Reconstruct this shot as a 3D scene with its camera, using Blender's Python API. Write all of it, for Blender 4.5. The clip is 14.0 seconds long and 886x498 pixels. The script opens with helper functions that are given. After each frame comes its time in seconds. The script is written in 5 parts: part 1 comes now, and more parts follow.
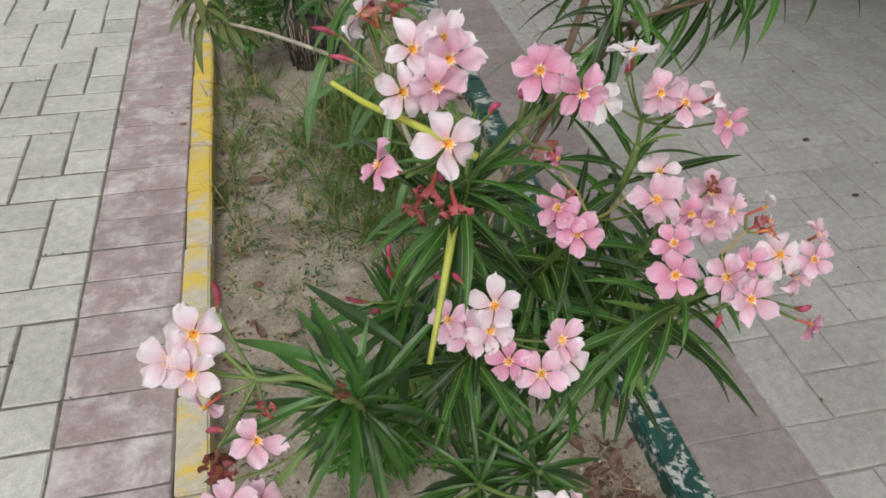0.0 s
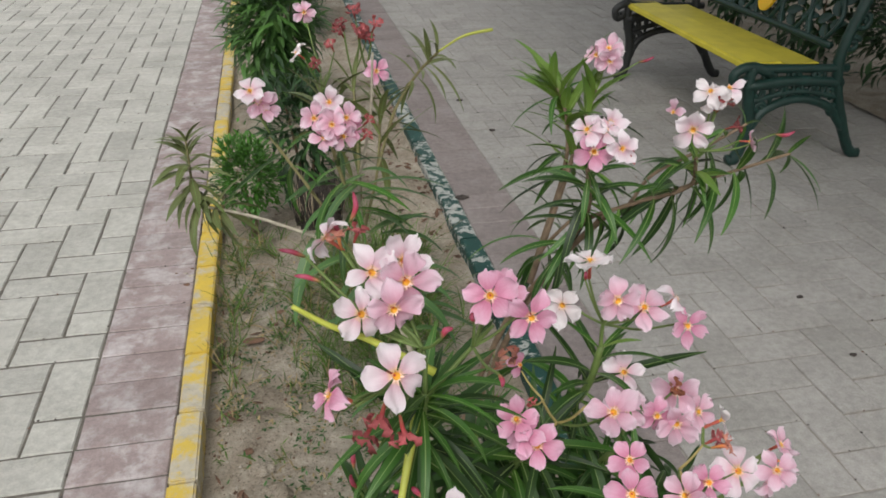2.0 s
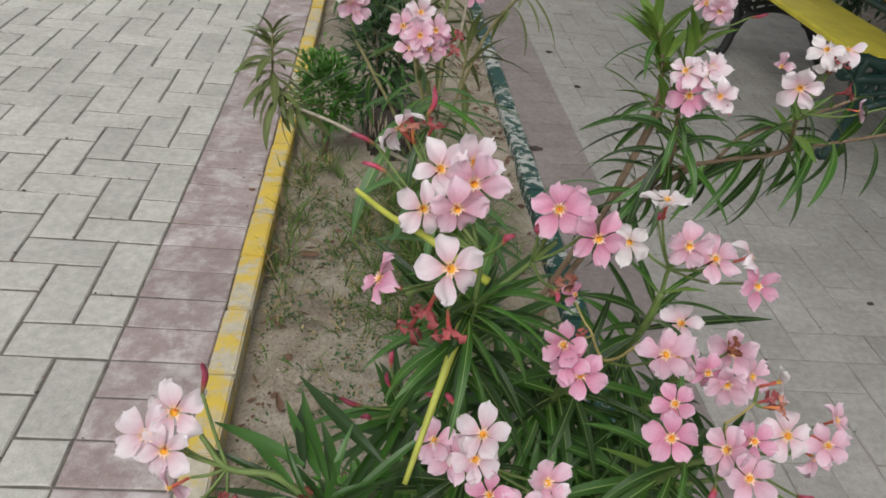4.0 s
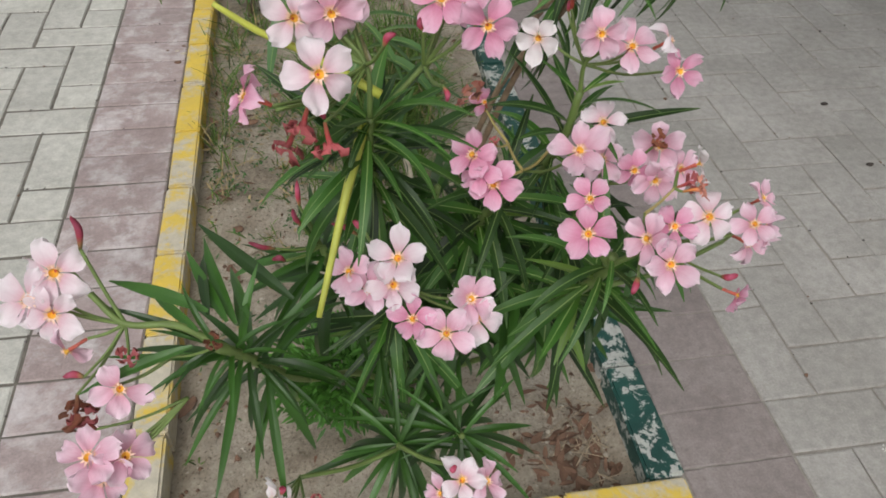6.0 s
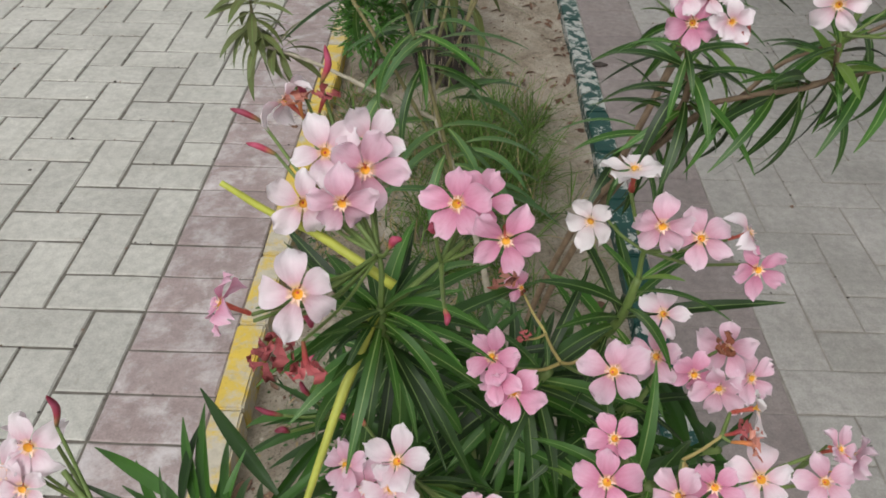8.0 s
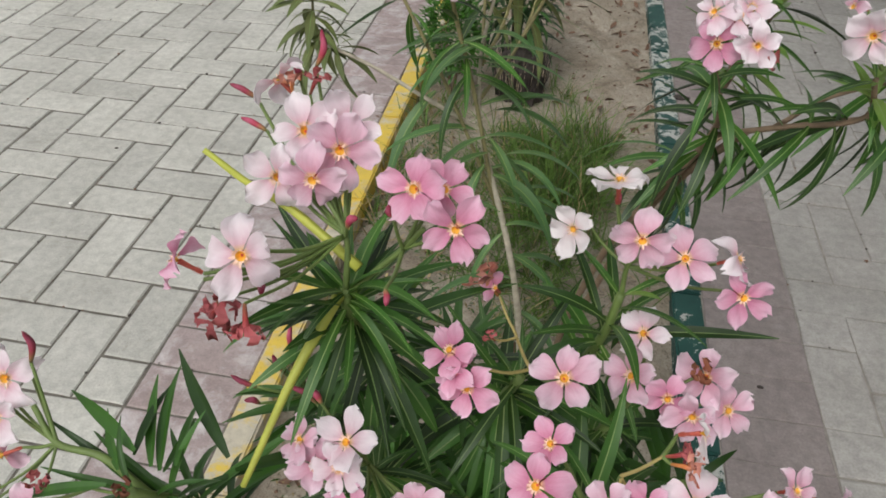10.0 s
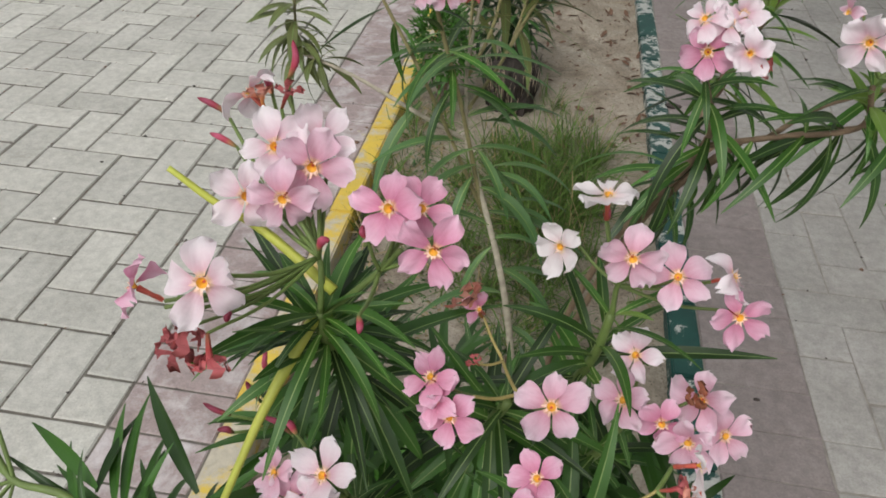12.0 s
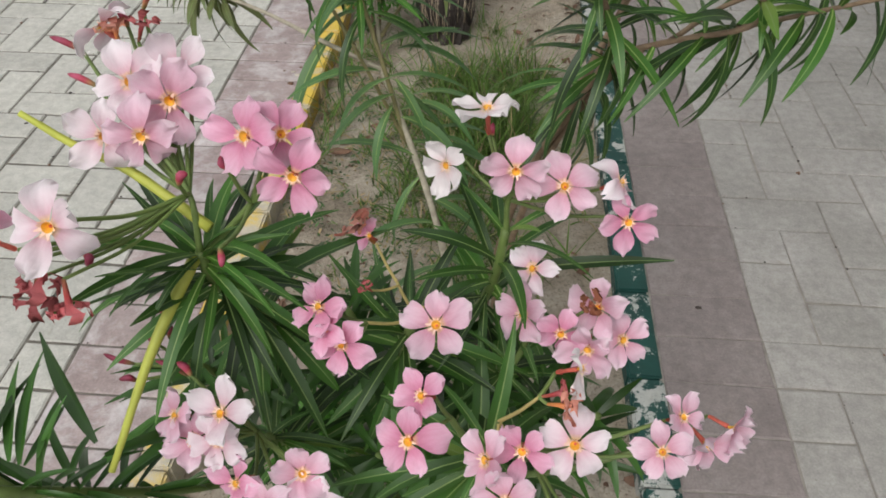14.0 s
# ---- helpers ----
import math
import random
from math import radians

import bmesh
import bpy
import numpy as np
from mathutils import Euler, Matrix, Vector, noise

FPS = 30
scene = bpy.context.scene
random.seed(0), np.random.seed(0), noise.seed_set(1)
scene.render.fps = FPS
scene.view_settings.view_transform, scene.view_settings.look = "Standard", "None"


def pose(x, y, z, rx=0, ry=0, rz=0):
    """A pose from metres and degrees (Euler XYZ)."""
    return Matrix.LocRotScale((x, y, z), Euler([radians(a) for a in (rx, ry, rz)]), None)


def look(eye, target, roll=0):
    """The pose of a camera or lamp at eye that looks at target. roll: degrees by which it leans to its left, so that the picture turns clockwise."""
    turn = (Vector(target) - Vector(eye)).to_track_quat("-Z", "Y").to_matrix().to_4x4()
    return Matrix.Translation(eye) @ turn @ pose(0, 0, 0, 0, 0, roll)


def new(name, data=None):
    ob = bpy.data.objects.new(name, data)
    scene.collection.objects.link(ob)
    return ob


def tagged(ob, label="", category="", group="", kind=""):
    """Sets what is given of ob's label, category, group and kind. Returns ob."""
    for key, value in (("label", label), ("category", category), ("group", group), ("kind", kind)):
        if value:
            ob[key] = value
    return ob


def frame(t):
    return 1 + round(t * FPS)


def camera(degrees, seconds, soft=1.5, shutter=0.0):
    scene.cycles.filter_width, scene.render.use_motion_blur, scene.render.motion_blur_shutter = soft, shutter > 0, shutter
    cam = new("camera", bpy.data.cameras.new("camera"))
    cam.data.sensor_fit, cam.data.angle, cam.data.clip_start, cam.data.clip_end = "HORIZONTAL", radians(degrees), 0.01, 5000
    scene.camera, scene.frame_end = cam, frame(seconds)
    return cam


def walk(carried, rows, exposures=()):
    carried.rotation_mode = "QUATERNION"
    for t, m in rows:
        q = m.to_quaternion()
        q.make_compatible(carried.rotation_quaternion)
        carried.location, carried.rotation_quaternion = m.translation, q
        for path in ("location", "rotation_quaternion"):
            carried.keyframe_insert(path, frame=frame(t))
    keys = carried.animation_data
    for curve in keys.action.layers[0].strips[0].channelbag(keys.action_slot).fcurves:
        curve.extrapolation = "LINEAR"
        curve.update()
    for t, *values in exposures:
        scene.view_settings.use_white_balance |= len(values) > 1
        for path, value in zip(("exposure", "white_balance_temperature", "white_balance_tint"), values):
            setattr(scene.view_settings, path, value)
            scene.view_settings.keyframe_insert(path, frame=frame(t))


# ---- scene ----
cam = camera(61.6, 14.0, 1.75)
PATH = [
    (0, (0.418, -0.816, 1.038), (0.806, 0.659, -0.255), 2.7),
    (0.5, (0.448, -0.802, 1.042), (0.900, 0.621, -0.289), 2.9),
    (1, (0.496, -0.810, 1.024), (0.911, 0.649, -0.279), 2.4),
    (1.5, (0.474, -0.806, 1.050), (0.869, 0.784, -0.097), 2.7),
    (2, (0.459, -0.806, 1.097), (0.854, 0.884, 0.102), 1.6),
    (2.5, (0.510, -0.801, 1.081), (0.847, 0.901, 0.087), 3.3),
    (2.7, (0.495, -0.791, 1.064), (0.825, 0.870, 0.001), 6.1),
    (4.8, (0.454, -0.818, 1.047), (0.634, 0.803, -0.111), 6.7),
    (5, (0.472, -0.814, 1.036), (0.639, 0.742, -0.210), 4.4),
    (5.5, (0.507, -0.803, 1.016), (0.764, 0.588, -0.398), 3.0),
    (6, (0.512, -0.805, 1.010), (0.816, 0.605, -0.376), 3.6),
    (6.5, (0.502, -0.806, 1.023), (0.804, 0.628, -0.339), 3.3),
    (7, (0.490, -0.804, 1.021), (0.802, 0.641, -0.325), 4.3),
    (7.5, (0.543, -0.758, 1.035), (0.717, 0.711, -0.311), 2.6),
    (8, (0.587, -0.703, 1.050), (0.573, 0.809, -0.259), 1.3),
    (8.5, (0.620, -0.722, 1.025), (0.429, 0.821, -0.233), 4.5),
    (8.7, (0.633, -0.703, 1.027), (0.406, 0.822, -0.247), 3.1),
    (10.8, (0.662, -0.715, 1.042), (0.441, 0.819, -0.222), 1.5),
    (11, (0.665, -0.702, 1.033), (0.457, 0.848, -0.214), 1.3),
    (11.5, (0.684, -0.686, 1.029), (0.514, 0.877, -0.208), 0.9),
    (12, (0.663, -0.687, 1.030), (0.436, 0.857, -0.221), 2.0),
    (12.5, (0.651, -0.673, 1.019), (0.398, 0.815, -0.293), 2.2),
    (13, (0.679, -0.680, 1.024), (0.522, 0.832, -0.277), 2.6),
    (13.5, (0.699, -0.671, 1.017), (0.595, 0.785, -0.350), 0.9),
    (14, (0.713, -0.681, 1.019), (0.587, 0.766, -0.356), -0.4),
]
walk(cam, [(t, look(eye, target, roll)) for t, eye, target, roll in PATH],
     [(0.0, -0.01), (1.5, -0.02), (2.5, -0.07), (4.8, -0.15), (5.5, -0.09), (6.5, -0.03), (7.2, -0.03), (8.5, -0.09), (10.8, -0.04), (12.0, -0.04), (13.0, -0.01), (14.0, 0.02)])

# ---- light ----
world = bpy.data.worlds.new("overcast_sky")
scene.world = world
world.use_nodes = True
wn = world.node_tree
sky = wn.nodes.new("ShaderNodeTexSky")
sky.sky_type = 'NISHITA'
sky.sun_disc = False
sky.sun_elevation = radians(52)
sky.sun_rotation = radians(200)
sky.air_density = 1.6
sky.dust_density = 4.0
hsv = wn.nodes.new("ShaderNodeHueSaturation")
hsv.inputs["Saturation"].default_value = 0.12
wn.links.new(sky.outputs[0], hsv.inputs["Color"])
wn.links.new(hsv.outputs[0], wn.nodes["Background"].inputs["Color"])
wn.nodes["Background"].inputs["Strength"].default_value = 0.145
sun_data = bpy.data.lights.new("sun", 'SUN')
sun_data.energy, sun_data.angle, sun_data.color = 0.9, radians(35), (1.0, 0.97, 0.92)
sun = new("sun", sun_data)
sun.matrix_world = look((-1.0, -2.8, 4.2), (0, 0, 0))


# ---- materials ----
def nodes_of(name):
    m = bpy.data.materials.new(name)
    m.use_nodes = True
    t = m.node_tree
    return m, t, t.nodes["Principled BSDF"]


def add(t, kind, **values):
    n = t.nodes.new(kind)
    for key, value in values.items():
        n.inputs[key.replace("_", " ")].default_value = value
    return n


def ramp(t, source, stops):
    n = t.nodes.new("ShaderNodeValToRGB")
    while len(n.color_ramp.elements) < len(stops):
        n.color_ramp.elements.new(0.5)
    for e, (at, c) in zip(n.color_ramp.elements, stops):
        e.position, e.color = at, (*c, 1)
    t.links.new(source, n.inputs[0])
    return n.outputs[0]


def mix(t, fac, a, b, blend='MIX'):
    n = t.nodes.new("ShaderNodeMix")
    n.data_type, n.blend_type = 'RGBA', blend
    for value, slot in ((fac, n.inputs[0]), (a, n.inputs[6]), (b, n.inputs[7])):
        if isinstance(value, (int, float)):
            slot.default_value = value
        elif isinstance(value, tuple):
            slot.default_value = (*value, 1)
        else:
            t.links.new(value, slot)
    return n.outputs[2]


def grain(t, scale, detail=6, rough=0.6, where="Object", distortion=0.0):
    c = t.nodes.new("ShaderNodeTexCoord")
    n = add(t, "ShaderNodeTexNoise", Scale=scale, Detail=detail, Roughness=rough, Distortion=distortion)
    t.links.new(c.outputs[where], n.inputs["Vector"])
    return n.outputs[0]


def world_grain(t, scale, detail=6, rough=0.6, distortion=0.0):
    g = t.nodes.new("ShaderNodeNewGeometry")
    n = add(t, "ShaderNodeTexNoise", Scale=scale, Detail=detail, Roughness=rough, Distortion=distortion)
    t.links.new(g.outputs["Position"], n.inputs["Vector"])
    return n.outputs[0]


def bump(t, b, height, strength, distance):
    n = add(t, "ShaderNodeBump", Strength=strength, Distance=distance)
    t.links.new(height, n.inputs["Height"])
    t.links.new(n.outputs[0], b.inputs["Normal"])


def vary(t, colour, amount, island=False):
    """Lighten or darken piece by piece."""
    if island:
        r = t.nodes.new("ShaderNodeNewGeometry").outputs["Random Per Island"]
    else:
        r = t.nodes.new("ShaderNodeObjectInfo").outputs["Random"]
    tone = ramp(t, r, [(0, (1 - amount,) * 3), (1, (1 + amount,) * 3)])
    return mix(t, 1.0, colour, tone, 'MULTIPLY')


def paver_material(name, base, light, dark, island, amount=0.09, rough=0.85, chalk=0.0):
    m, t, b = nodes_of(name)
    fine = world_grain(t, 260, 4, 0.75)
    broad = world_grain(t, 5.5, 5, 0.6)
    c = ramp(t, broad, [(0.3, dark), (0.52, base), (0.75, light)])
    c = mix(t, 0.28, c, ramp(t, fine, [(0.3, (0.2, 0.2, 0.2)), (0.7, (0.8, 0.8, 0.8))]), 'OVERLAY')
    dirt = ramp(t, world_grain(t, 26, 8, 0.75, 0.6), [(0.56, (1, 1, 1)), (0.72, (0.72, 0.68, 0.62))])
    c = mix(t, 0.55, c, dirt, 'MULTIPLY')
    blot = ramp(t, world_grain(t, 48, 5, 0.6), [(0.35, (0.86, 0.86, 0.86)), (0.65, (1.08, 1.08, 1.08))])
    c = mix(t, 1.0, c, blot, 'MULTIPLY')
    pits = ramp(t, world_grain(t, 130, 4, 0.5), [(0.66, (1, 1, 1)), (0.74, (0.55, 0.52, 0.5))])
    c = mix(t, 0.6, c, pits, 'MULTIPLY')
    if chalk:
        bloom = ramp(t, world_grain(t, 11, 9, 0.75, 0.25), [(0.475, (0, 0, 0)), (0.65, (chalk,) * 3)])
        c = mix(t, bloom, c, (0.59, 0.565, 0.57))
    c = vary(t, c, amount, island)
    t.links.new(c, b.inputs["Base Color"])
    b.inputs["Roughness"].default_value = rough
    bump(t, b, fine, 0.35, 0.0014)
    return m


GREY = ((0.472, 0.466, 0.424), (0.535, 0.528, 0.485), (0.405, 0.398, 0.36))
PINK = ((0.345, 0.280, 0.272), (0.415, 0.36, 0.35), (0.275, 0.214, 0.206))
grey_piece = paver_material("grey_paver", *GREY, False)
grey_many = paver_material("grey_paver_field", *GREY, True)
pink_piece = paver_material("pink_paver", *PINK, False, 0.10, 0.85, 0.75)
# right-hand grey and pink: same blocks, that side's shade put into the colour
SHADED_GREY = ((0.345, 0.331, 0.310), (0.392, 0.377, 0.354), (0.298, 0.284, 0.264))
shaded_piece = paver_material("shaded_grey_paver", *SHADED_GREY, False, 0.06)
shaded_many = paver_material("shaded_grey_paver_field", *SHADED_GREY, True, 0.06)
pink_shaded = paver_material("shaded_pink_paver", (0.252, 0.216, 0.208), (0.295, 0.260, 0.250), (0.21, 0.178, 0.171), False, 0.06)


def paint_material(name, paint, paint_dark, under, wear, scale, spread, edge=0.035, swirl=0.3):
    m, t, b = nodes_of(name)
    info = t.nodes.new("ShaderNodeObjectInfo").outputs["Random"]
    chips = world_grain(t, scale, 11, 0.72, swirl)
    add_on = t.nodes.new("ShaderNodeMath")
    add_on.operation = 'MULTIPLY_ADD'
    t.links.new(info, add_on.inputs[0])
    add_on.inputs[1].default_value = spread
    t.links.new(chips, add_on.inputs[2])
    mask = ramp(t, add_on.outputs[0], [(wear, (0, 0, 0)), (wear + edge, (1, 1, 1))])
    coat = ramp(t, world_grain(t, 9, 6, 0.7), [(0.3, paint_dark), (0.65, paint)])
    base = ramp(t, world_grain(t, 60, 6, 0.7), [(0.3, tuple(0.7 * v for v in under)), (0.7, under)])
    c = mix(t, mask, coat, base)
    dirt = ramp(t, world_grain(t, 75, 7, 0.8), [(0.55, (1, 1, 1)), (0.75, (0.5, 0.45, 0.38))])
    c = mix(t, 0.6, c, dirt, 'MULTIPLY')
    t.links.new(c, b.inputs["Base Color"])
    b.inputs["Roughness"].default_value = 0.6
    bump(t, b, chips, 0.3, 0.004)
    return m


yellow_paint = paint_material("worn_yellow_paint", (0.70, 0.50, 0.06), (0.56, 0.41, 0.09), (0.58, 0.53, 0.42), 0.53, 15, 0.16, 0.13)
green_paint = paint_material("chipped_green_paint", (0.012, 0.072, 0.058), (0.008, 0.044, 0.038), (0.50, 0.51, 0.48), 0.595, 24, 0.12, 0.02)


def soil_material():
    m, t, b = nodes_of("sandy_soil")
    broad = world_grain(t, 7, 7, 0.65, 0.4)
    fine = world_grain(t, 95, 9, 0.75)
    c = ramp(t, broad, [(0.28, (0.18, 0.145, 0.108)), (0.44, (0.33, 0.283, 0.225)), (0.58, (0.41, 0.362, 0.30)), (0.78, (0.52, 0.472, 0.405))])
    c = mix(t, 0.5, c, ramp(t, fine, [(0.25, (0.15, 0.13, 0.1)), (0.75, (0.85, 0.85, 0.83))]), 'OVERLAY')
    grit = ramp(t, world_grain(t, 210, 5, 0.6), [(0.34, (0.35, 0.31, 0.27)), (0.44, (1, 1, 1)), (0.66, (1, 1, 1)), (0.76, (1.25, 1.24, 1.22))])
    c = mix(t, 0.85, c, grit, 'MULTIPLY')
    t.links.new(c, b.inputs["Base Color"])
    b.inputs["Roughness"].default_value = 0.95
    bump(t, b, fine, 1.0, 0.008)
    return m


soil = soil_material()


def plain(name, colour, rough=0.7, spread=0.25, scale=40, metal=0.0, relief=0.2):
    m, t, b = nodes_of(name)
    g = grain(t, scale, 6, 0.65)
    c = ramp(t, g, [(0.3, tuple(v * (1 - spread) for v in colour)), (0.7, tuple(min(1, v * (1 + spread)) for v in colour))])
    c = vary(t, c, 0.12)
    t.links.new(c, b.inputs["Base Color"])
    b.inputs["Roughness"].default_value, b.inputs["Metallic"].default_value = rough, metal
    bump(t, b, g, relief, 0.002)
    return m


def thin_material(name, colours, rough, through_share, streak=60, amount=0.25, island=False, along="Generated", axis="Y"):
    """Leaf or petal: gloss on the face and some light through the blade."""
    m, t, b = nodes_of(name)
    c0 = t.nodes.new("ShaderNodeTexCoord")
    sep = t.nodes.new("ShaderNodeSeparateXYZ")
    t.links.new(c0.outputs[along], sep.inputs[0])
    c = ramp(t, sep.outputs[axis], colours)
    mapping = t.nodes.new("ShaderNodeMapping")
    mapping.inputs["Scale"].default_value = (streak, 4, 1)
    t.links.new(c0.outputs[along], mapping.inputs[0])
    n = add(t, "ShaderNodeTexNoise", Scale=1.0, Detail=4, Roughness=0.6)
    t.links.new(mapping.outputs[0], n.inputs["Vector"])
    c = mix(t, 0.22, c, ramp(t, n.outputs[0], [(0.25, (0.25, 0.25, 0.25)), (0.75, (0.75, 0.75, 0.75))]), 'OVERLAY')
    c = vary(t, c, amount, island)
    t.links.new(c, b.inputs["Base Color"])
    b.inputs["Roughness"].default_value = rough
    b.inputs["Specular IOR Level"].default_value = 0.45
    bump(t, b, n.outputs[0], 0.25, 0.001)
    back = t.nodes.new("ShaderNodeBsdfTranslucent")
    t.links.new(c, back.inputs["Color"])
    both = t.nodes.new("ShaderNodeMixShader")
    both.inputs[0].default_value = through_share
    t.links.new(b.outputs[0], both.inputs[1])
    t.links.new(back.outputs[0], both.inputs[2])
    t.links.new(both.outputs[0], t.nodes["Material Output"].inputs["Surface"])
    return m


leaf_green = thin_material("oleander_leaf", [(0.0, (0.060, 0.138, 0.018)), (0.5, (0.031, 0.096, 0.013)), (1.0, (0.040, 0.110, 0.015))], 0.38, 0.14, 50, 0.7)
leaf_mid = thin_material("leaf_midrib", [(0.0, (0.26, 0.36, 0.12)), (1.0, (0.12, 0.21, 0.06))], 0.45, 0.1, 20, 0.3)
leaf_joined = thin_material("oleander_foliage", [(0.0, (0.030, 0.088, 0.012)), (1.0, (0.035, 0.097, 0.014))], 0.38, 0.14, 50, 0.5, True)
leaf_soft = thin_material("pale_green_leaf", [(0.0, (0.10, 0.18, 0.06)), (1.0, (0.065, 0.15, 0.05))], 0.42, 0.22, 50, 0.25)
leaf_dull = thin_material("olive_leaf", [(0.0, (0.19, 0.21, 0.08)), (1.0, (0.13, 0.165, 0.055))], 0.5, 0.18, 50, 0.25)
leaf_lime = thin_material("young_leaf", [(0.0, (0.20, 0.30, 0.06)), (1.0, (0.12, 0.24, 0.04))], 0.45, 0.25, 50, 0.2)
leaf_many = thin_material("bush_leaf", [(0.0, (0.05, 0.12, 0.03)), (1.0, (0.045, 0.12, 0.03))], 0.5, 0.2, 30, 0.45, True)
leaf_dark = thin_material("dark_bush_leaf", [(0.0, (0.025, 0.06, 0.02)), (1.0, (0.03, 0.075, 0.025))], 0.5, 0.15, 30, 0.45, True)
leaf_bright = thin_material("bright_bush_leaf", [(0.0, (0.06, 0.14, 0.03)), (1.0, (0.075, 0.17, 0.035))], 0.5, 0.2, 30, 0.45, True)
leaf_fresh = thin_material("fresh_bush_leaf", [(0.0, (0.05, 0.15, 0.02)), (1.0, (0.09, 0.24, 0.035))], 0.5, 0.25, 30, 0.4, True)
grass_blade = thin_material("grass_blade", [(0.0, (0.095, 0.165, 0.03)), (1.0, (0.095, 0.175, 0.03))], 0.65, 0.25, 20, 0.5, True)
straw = thin_material("dry_straw", [(0.0, (0.36, 0.28, 0.15)), (1.0, (0.30, 0.22, 0.11))], 0.8, 0.1, 20, 0.35, True)
petal_pale = thin_material("pale_petal", [(0.0, (0.80, 0.56, 0.26)), (0.15, (0.74, 0.47, 0.55)), (0.38, (0.80, 0.64, 0.705)), (0.75, (0.88, 0.79, 0.84)), (1.0, (0.91, 0.86, 0.89))], 0.6, 0.3, 14, 0.08)
petal_mid = thin_material("pink_petal", [(0.0, (0.78, 0.52, 0.24)), (0.15, (0.68, 0.33, 0.44)), (0.38, (0.75, 0.45, 0.565)), (0.75, (0.83, 0.60, 0.71)), (1.0, (0.88, 0.74, 0.81))], 0.6, 0.3, 14, 0.10)
petal_deep = thin_material("deep_pink_petal", [(0.0, (0.78, 0.48, 0.24)), (0.14, (0.64, 0.22, 0.36)), (0.38, (0.72, 0.32, 0.47)), (0.75, (0.79, 0.45, 0.60)), (1.0, (0.84, 0.59, 0.71))], 0.6, 0.3, 14, 0.12)
petal_white = thin_material("whitish_petal", [(0.0, (0.80, 0.66, 0.45)), (0.14, (0.78, 0.64, 0.66)), (0.4, (0.86, 0.79, 0.81)), (1.0, (0.89, 0.85, 0.86))], 0.55, 0.3, 26, 0.04)
throat_yellow = plain("orange_throat", (0.74, 0.40, 0.05), 0.6, 0.25, 300)
crown_pale = plain("corona", (0.86, 0.60, 0.48), 0.6, 0.12, 300)
tube_red = plain("reddish_calyx", (0.45, 0.09, 0.06), 0.6, 0.3, 200)
bud_red = thin_material("red_bud", [(0.0, (0.16, 0.17, 0.05)), (0.18, (0.34, 0.15, 0.07)), (0.36, (0.40, 0.045, 0.08)), (0.7, (0.46, 0.09, 0.16)), (1.0, (0.28, 0.02, 0.05))], 0.6, 0.12, 30, 0.3, axis="Z")
wither_red = thin_material("withered_petal", [(0.0, (0.30, 0.12, 0.06)), (0.4, (0.36, 0.05, 0.05)), (0.75, (0.48, 0.13, 0.14)), (1.0, (0.26, 0.05, 0.04))], 0.8, 0.2, 8, 0.35, axis="Z")
wither_orange = thin_material("orange_withered_petal", [(0.0, (0.45, 0.20, 0.06)), (0.5, (0.62, 0.22, 0.07)), (0.8, (0.60, 0.28, 0.22)), (1.0, (0.45, 0.12, 0.08))], 0.75, 0.2, 8, 0.3, axis="Z")
wither_brown = thin_material("brown_withered_petal", [(0.0, (0.22, 0.12, 0.06)), (0.5, (0.25, 0.07, 0.04)), (1.0, (0.15, 0.06, 0.03))], 0.85, 0.15, 8, 0.35, axis="Z")
stem_green = plain("green_stem", (0.125, 0.185, 0.048), 0.55, 0.2, 60)
stem_yellow = plain("yellow_green_stalk", (0.42, 0.45, 0.07), 0.5, 0.15, 50)
stem_tan = plain("dried_tan_stalk", (0.40, 0.33, 0.12), 0.7, 0.25, 80)
stem_olive = plain("olive_stem", (0.20, 0.18, 0.08), 0.7, 0.3, 80)
stem_grey = plain("grey_bark", (0.41, 0.37, 0.29), 0.85, 0.3, 90, relief=0.5)
stem_brown = plain("brown_bark", (0.20, 0.14, 0.09), 0.85, 0.3, 90, relief=0.5)
stub_dark = plain("dark_fibre", (0.05, 0.04, 0.035), 0.9, 0.4, 90)
litter_brown = plain("dry_leaf", (0.15, 0.085, 0.055), 0.85, 0.4, 60)
twig_pale = plain("pale_twig", (0.42, 0.34, 0.24), 0.85, 0.3, 80)
stone_pale = plain("pale_clod", (0.46, 0.41, 0.34), 0.95, 0.3, 60, relief=0.8)
white_bit = plain("white_chip", (0.75, 0.74, 0.70), 0.8, 0.1, 60)
iron_green = plain("dark_green_iron", (0.007, 0.034, 0.027), 0.45, 0.3, 30, relief=0.3)
iron_black = plain("black_iron", (0.018, 0.02, 0.02), 0.5, 0.3, 30)
board_yellow = plain("yellow_board", (0.62, 0.53, 0.05), 0.55, 0.15, 9)
disc_yellow = plain("orange_yellow_disc", (0.85, 0.52, 0.02), 0.5, 0.06, 12)
joint_sand = plain("joint_sand", (0.14, 0.127, 0.108), 0.95, 0.4, 30)
joint_dust = plain("joint_dust", (0.245, 0.225, 0.20), 0.95, 0.3, 30)


# ---- mesh helpers ----
def mesh_of(name, verts, faces, mats, index=None, smooth=True):
    me = bpy.data.meshes.new(name)
    me.from_pydata([tuple(v) for v in verts], [], faces)
    for m in mats:
        me.materials.append(m)
    if index is not None:
        me.polygons.foreach_set("material_index", index)
    me.polygons.foreach_set("use_smooth", [smooth] * len(me.polygons))
    me.update()
    return me


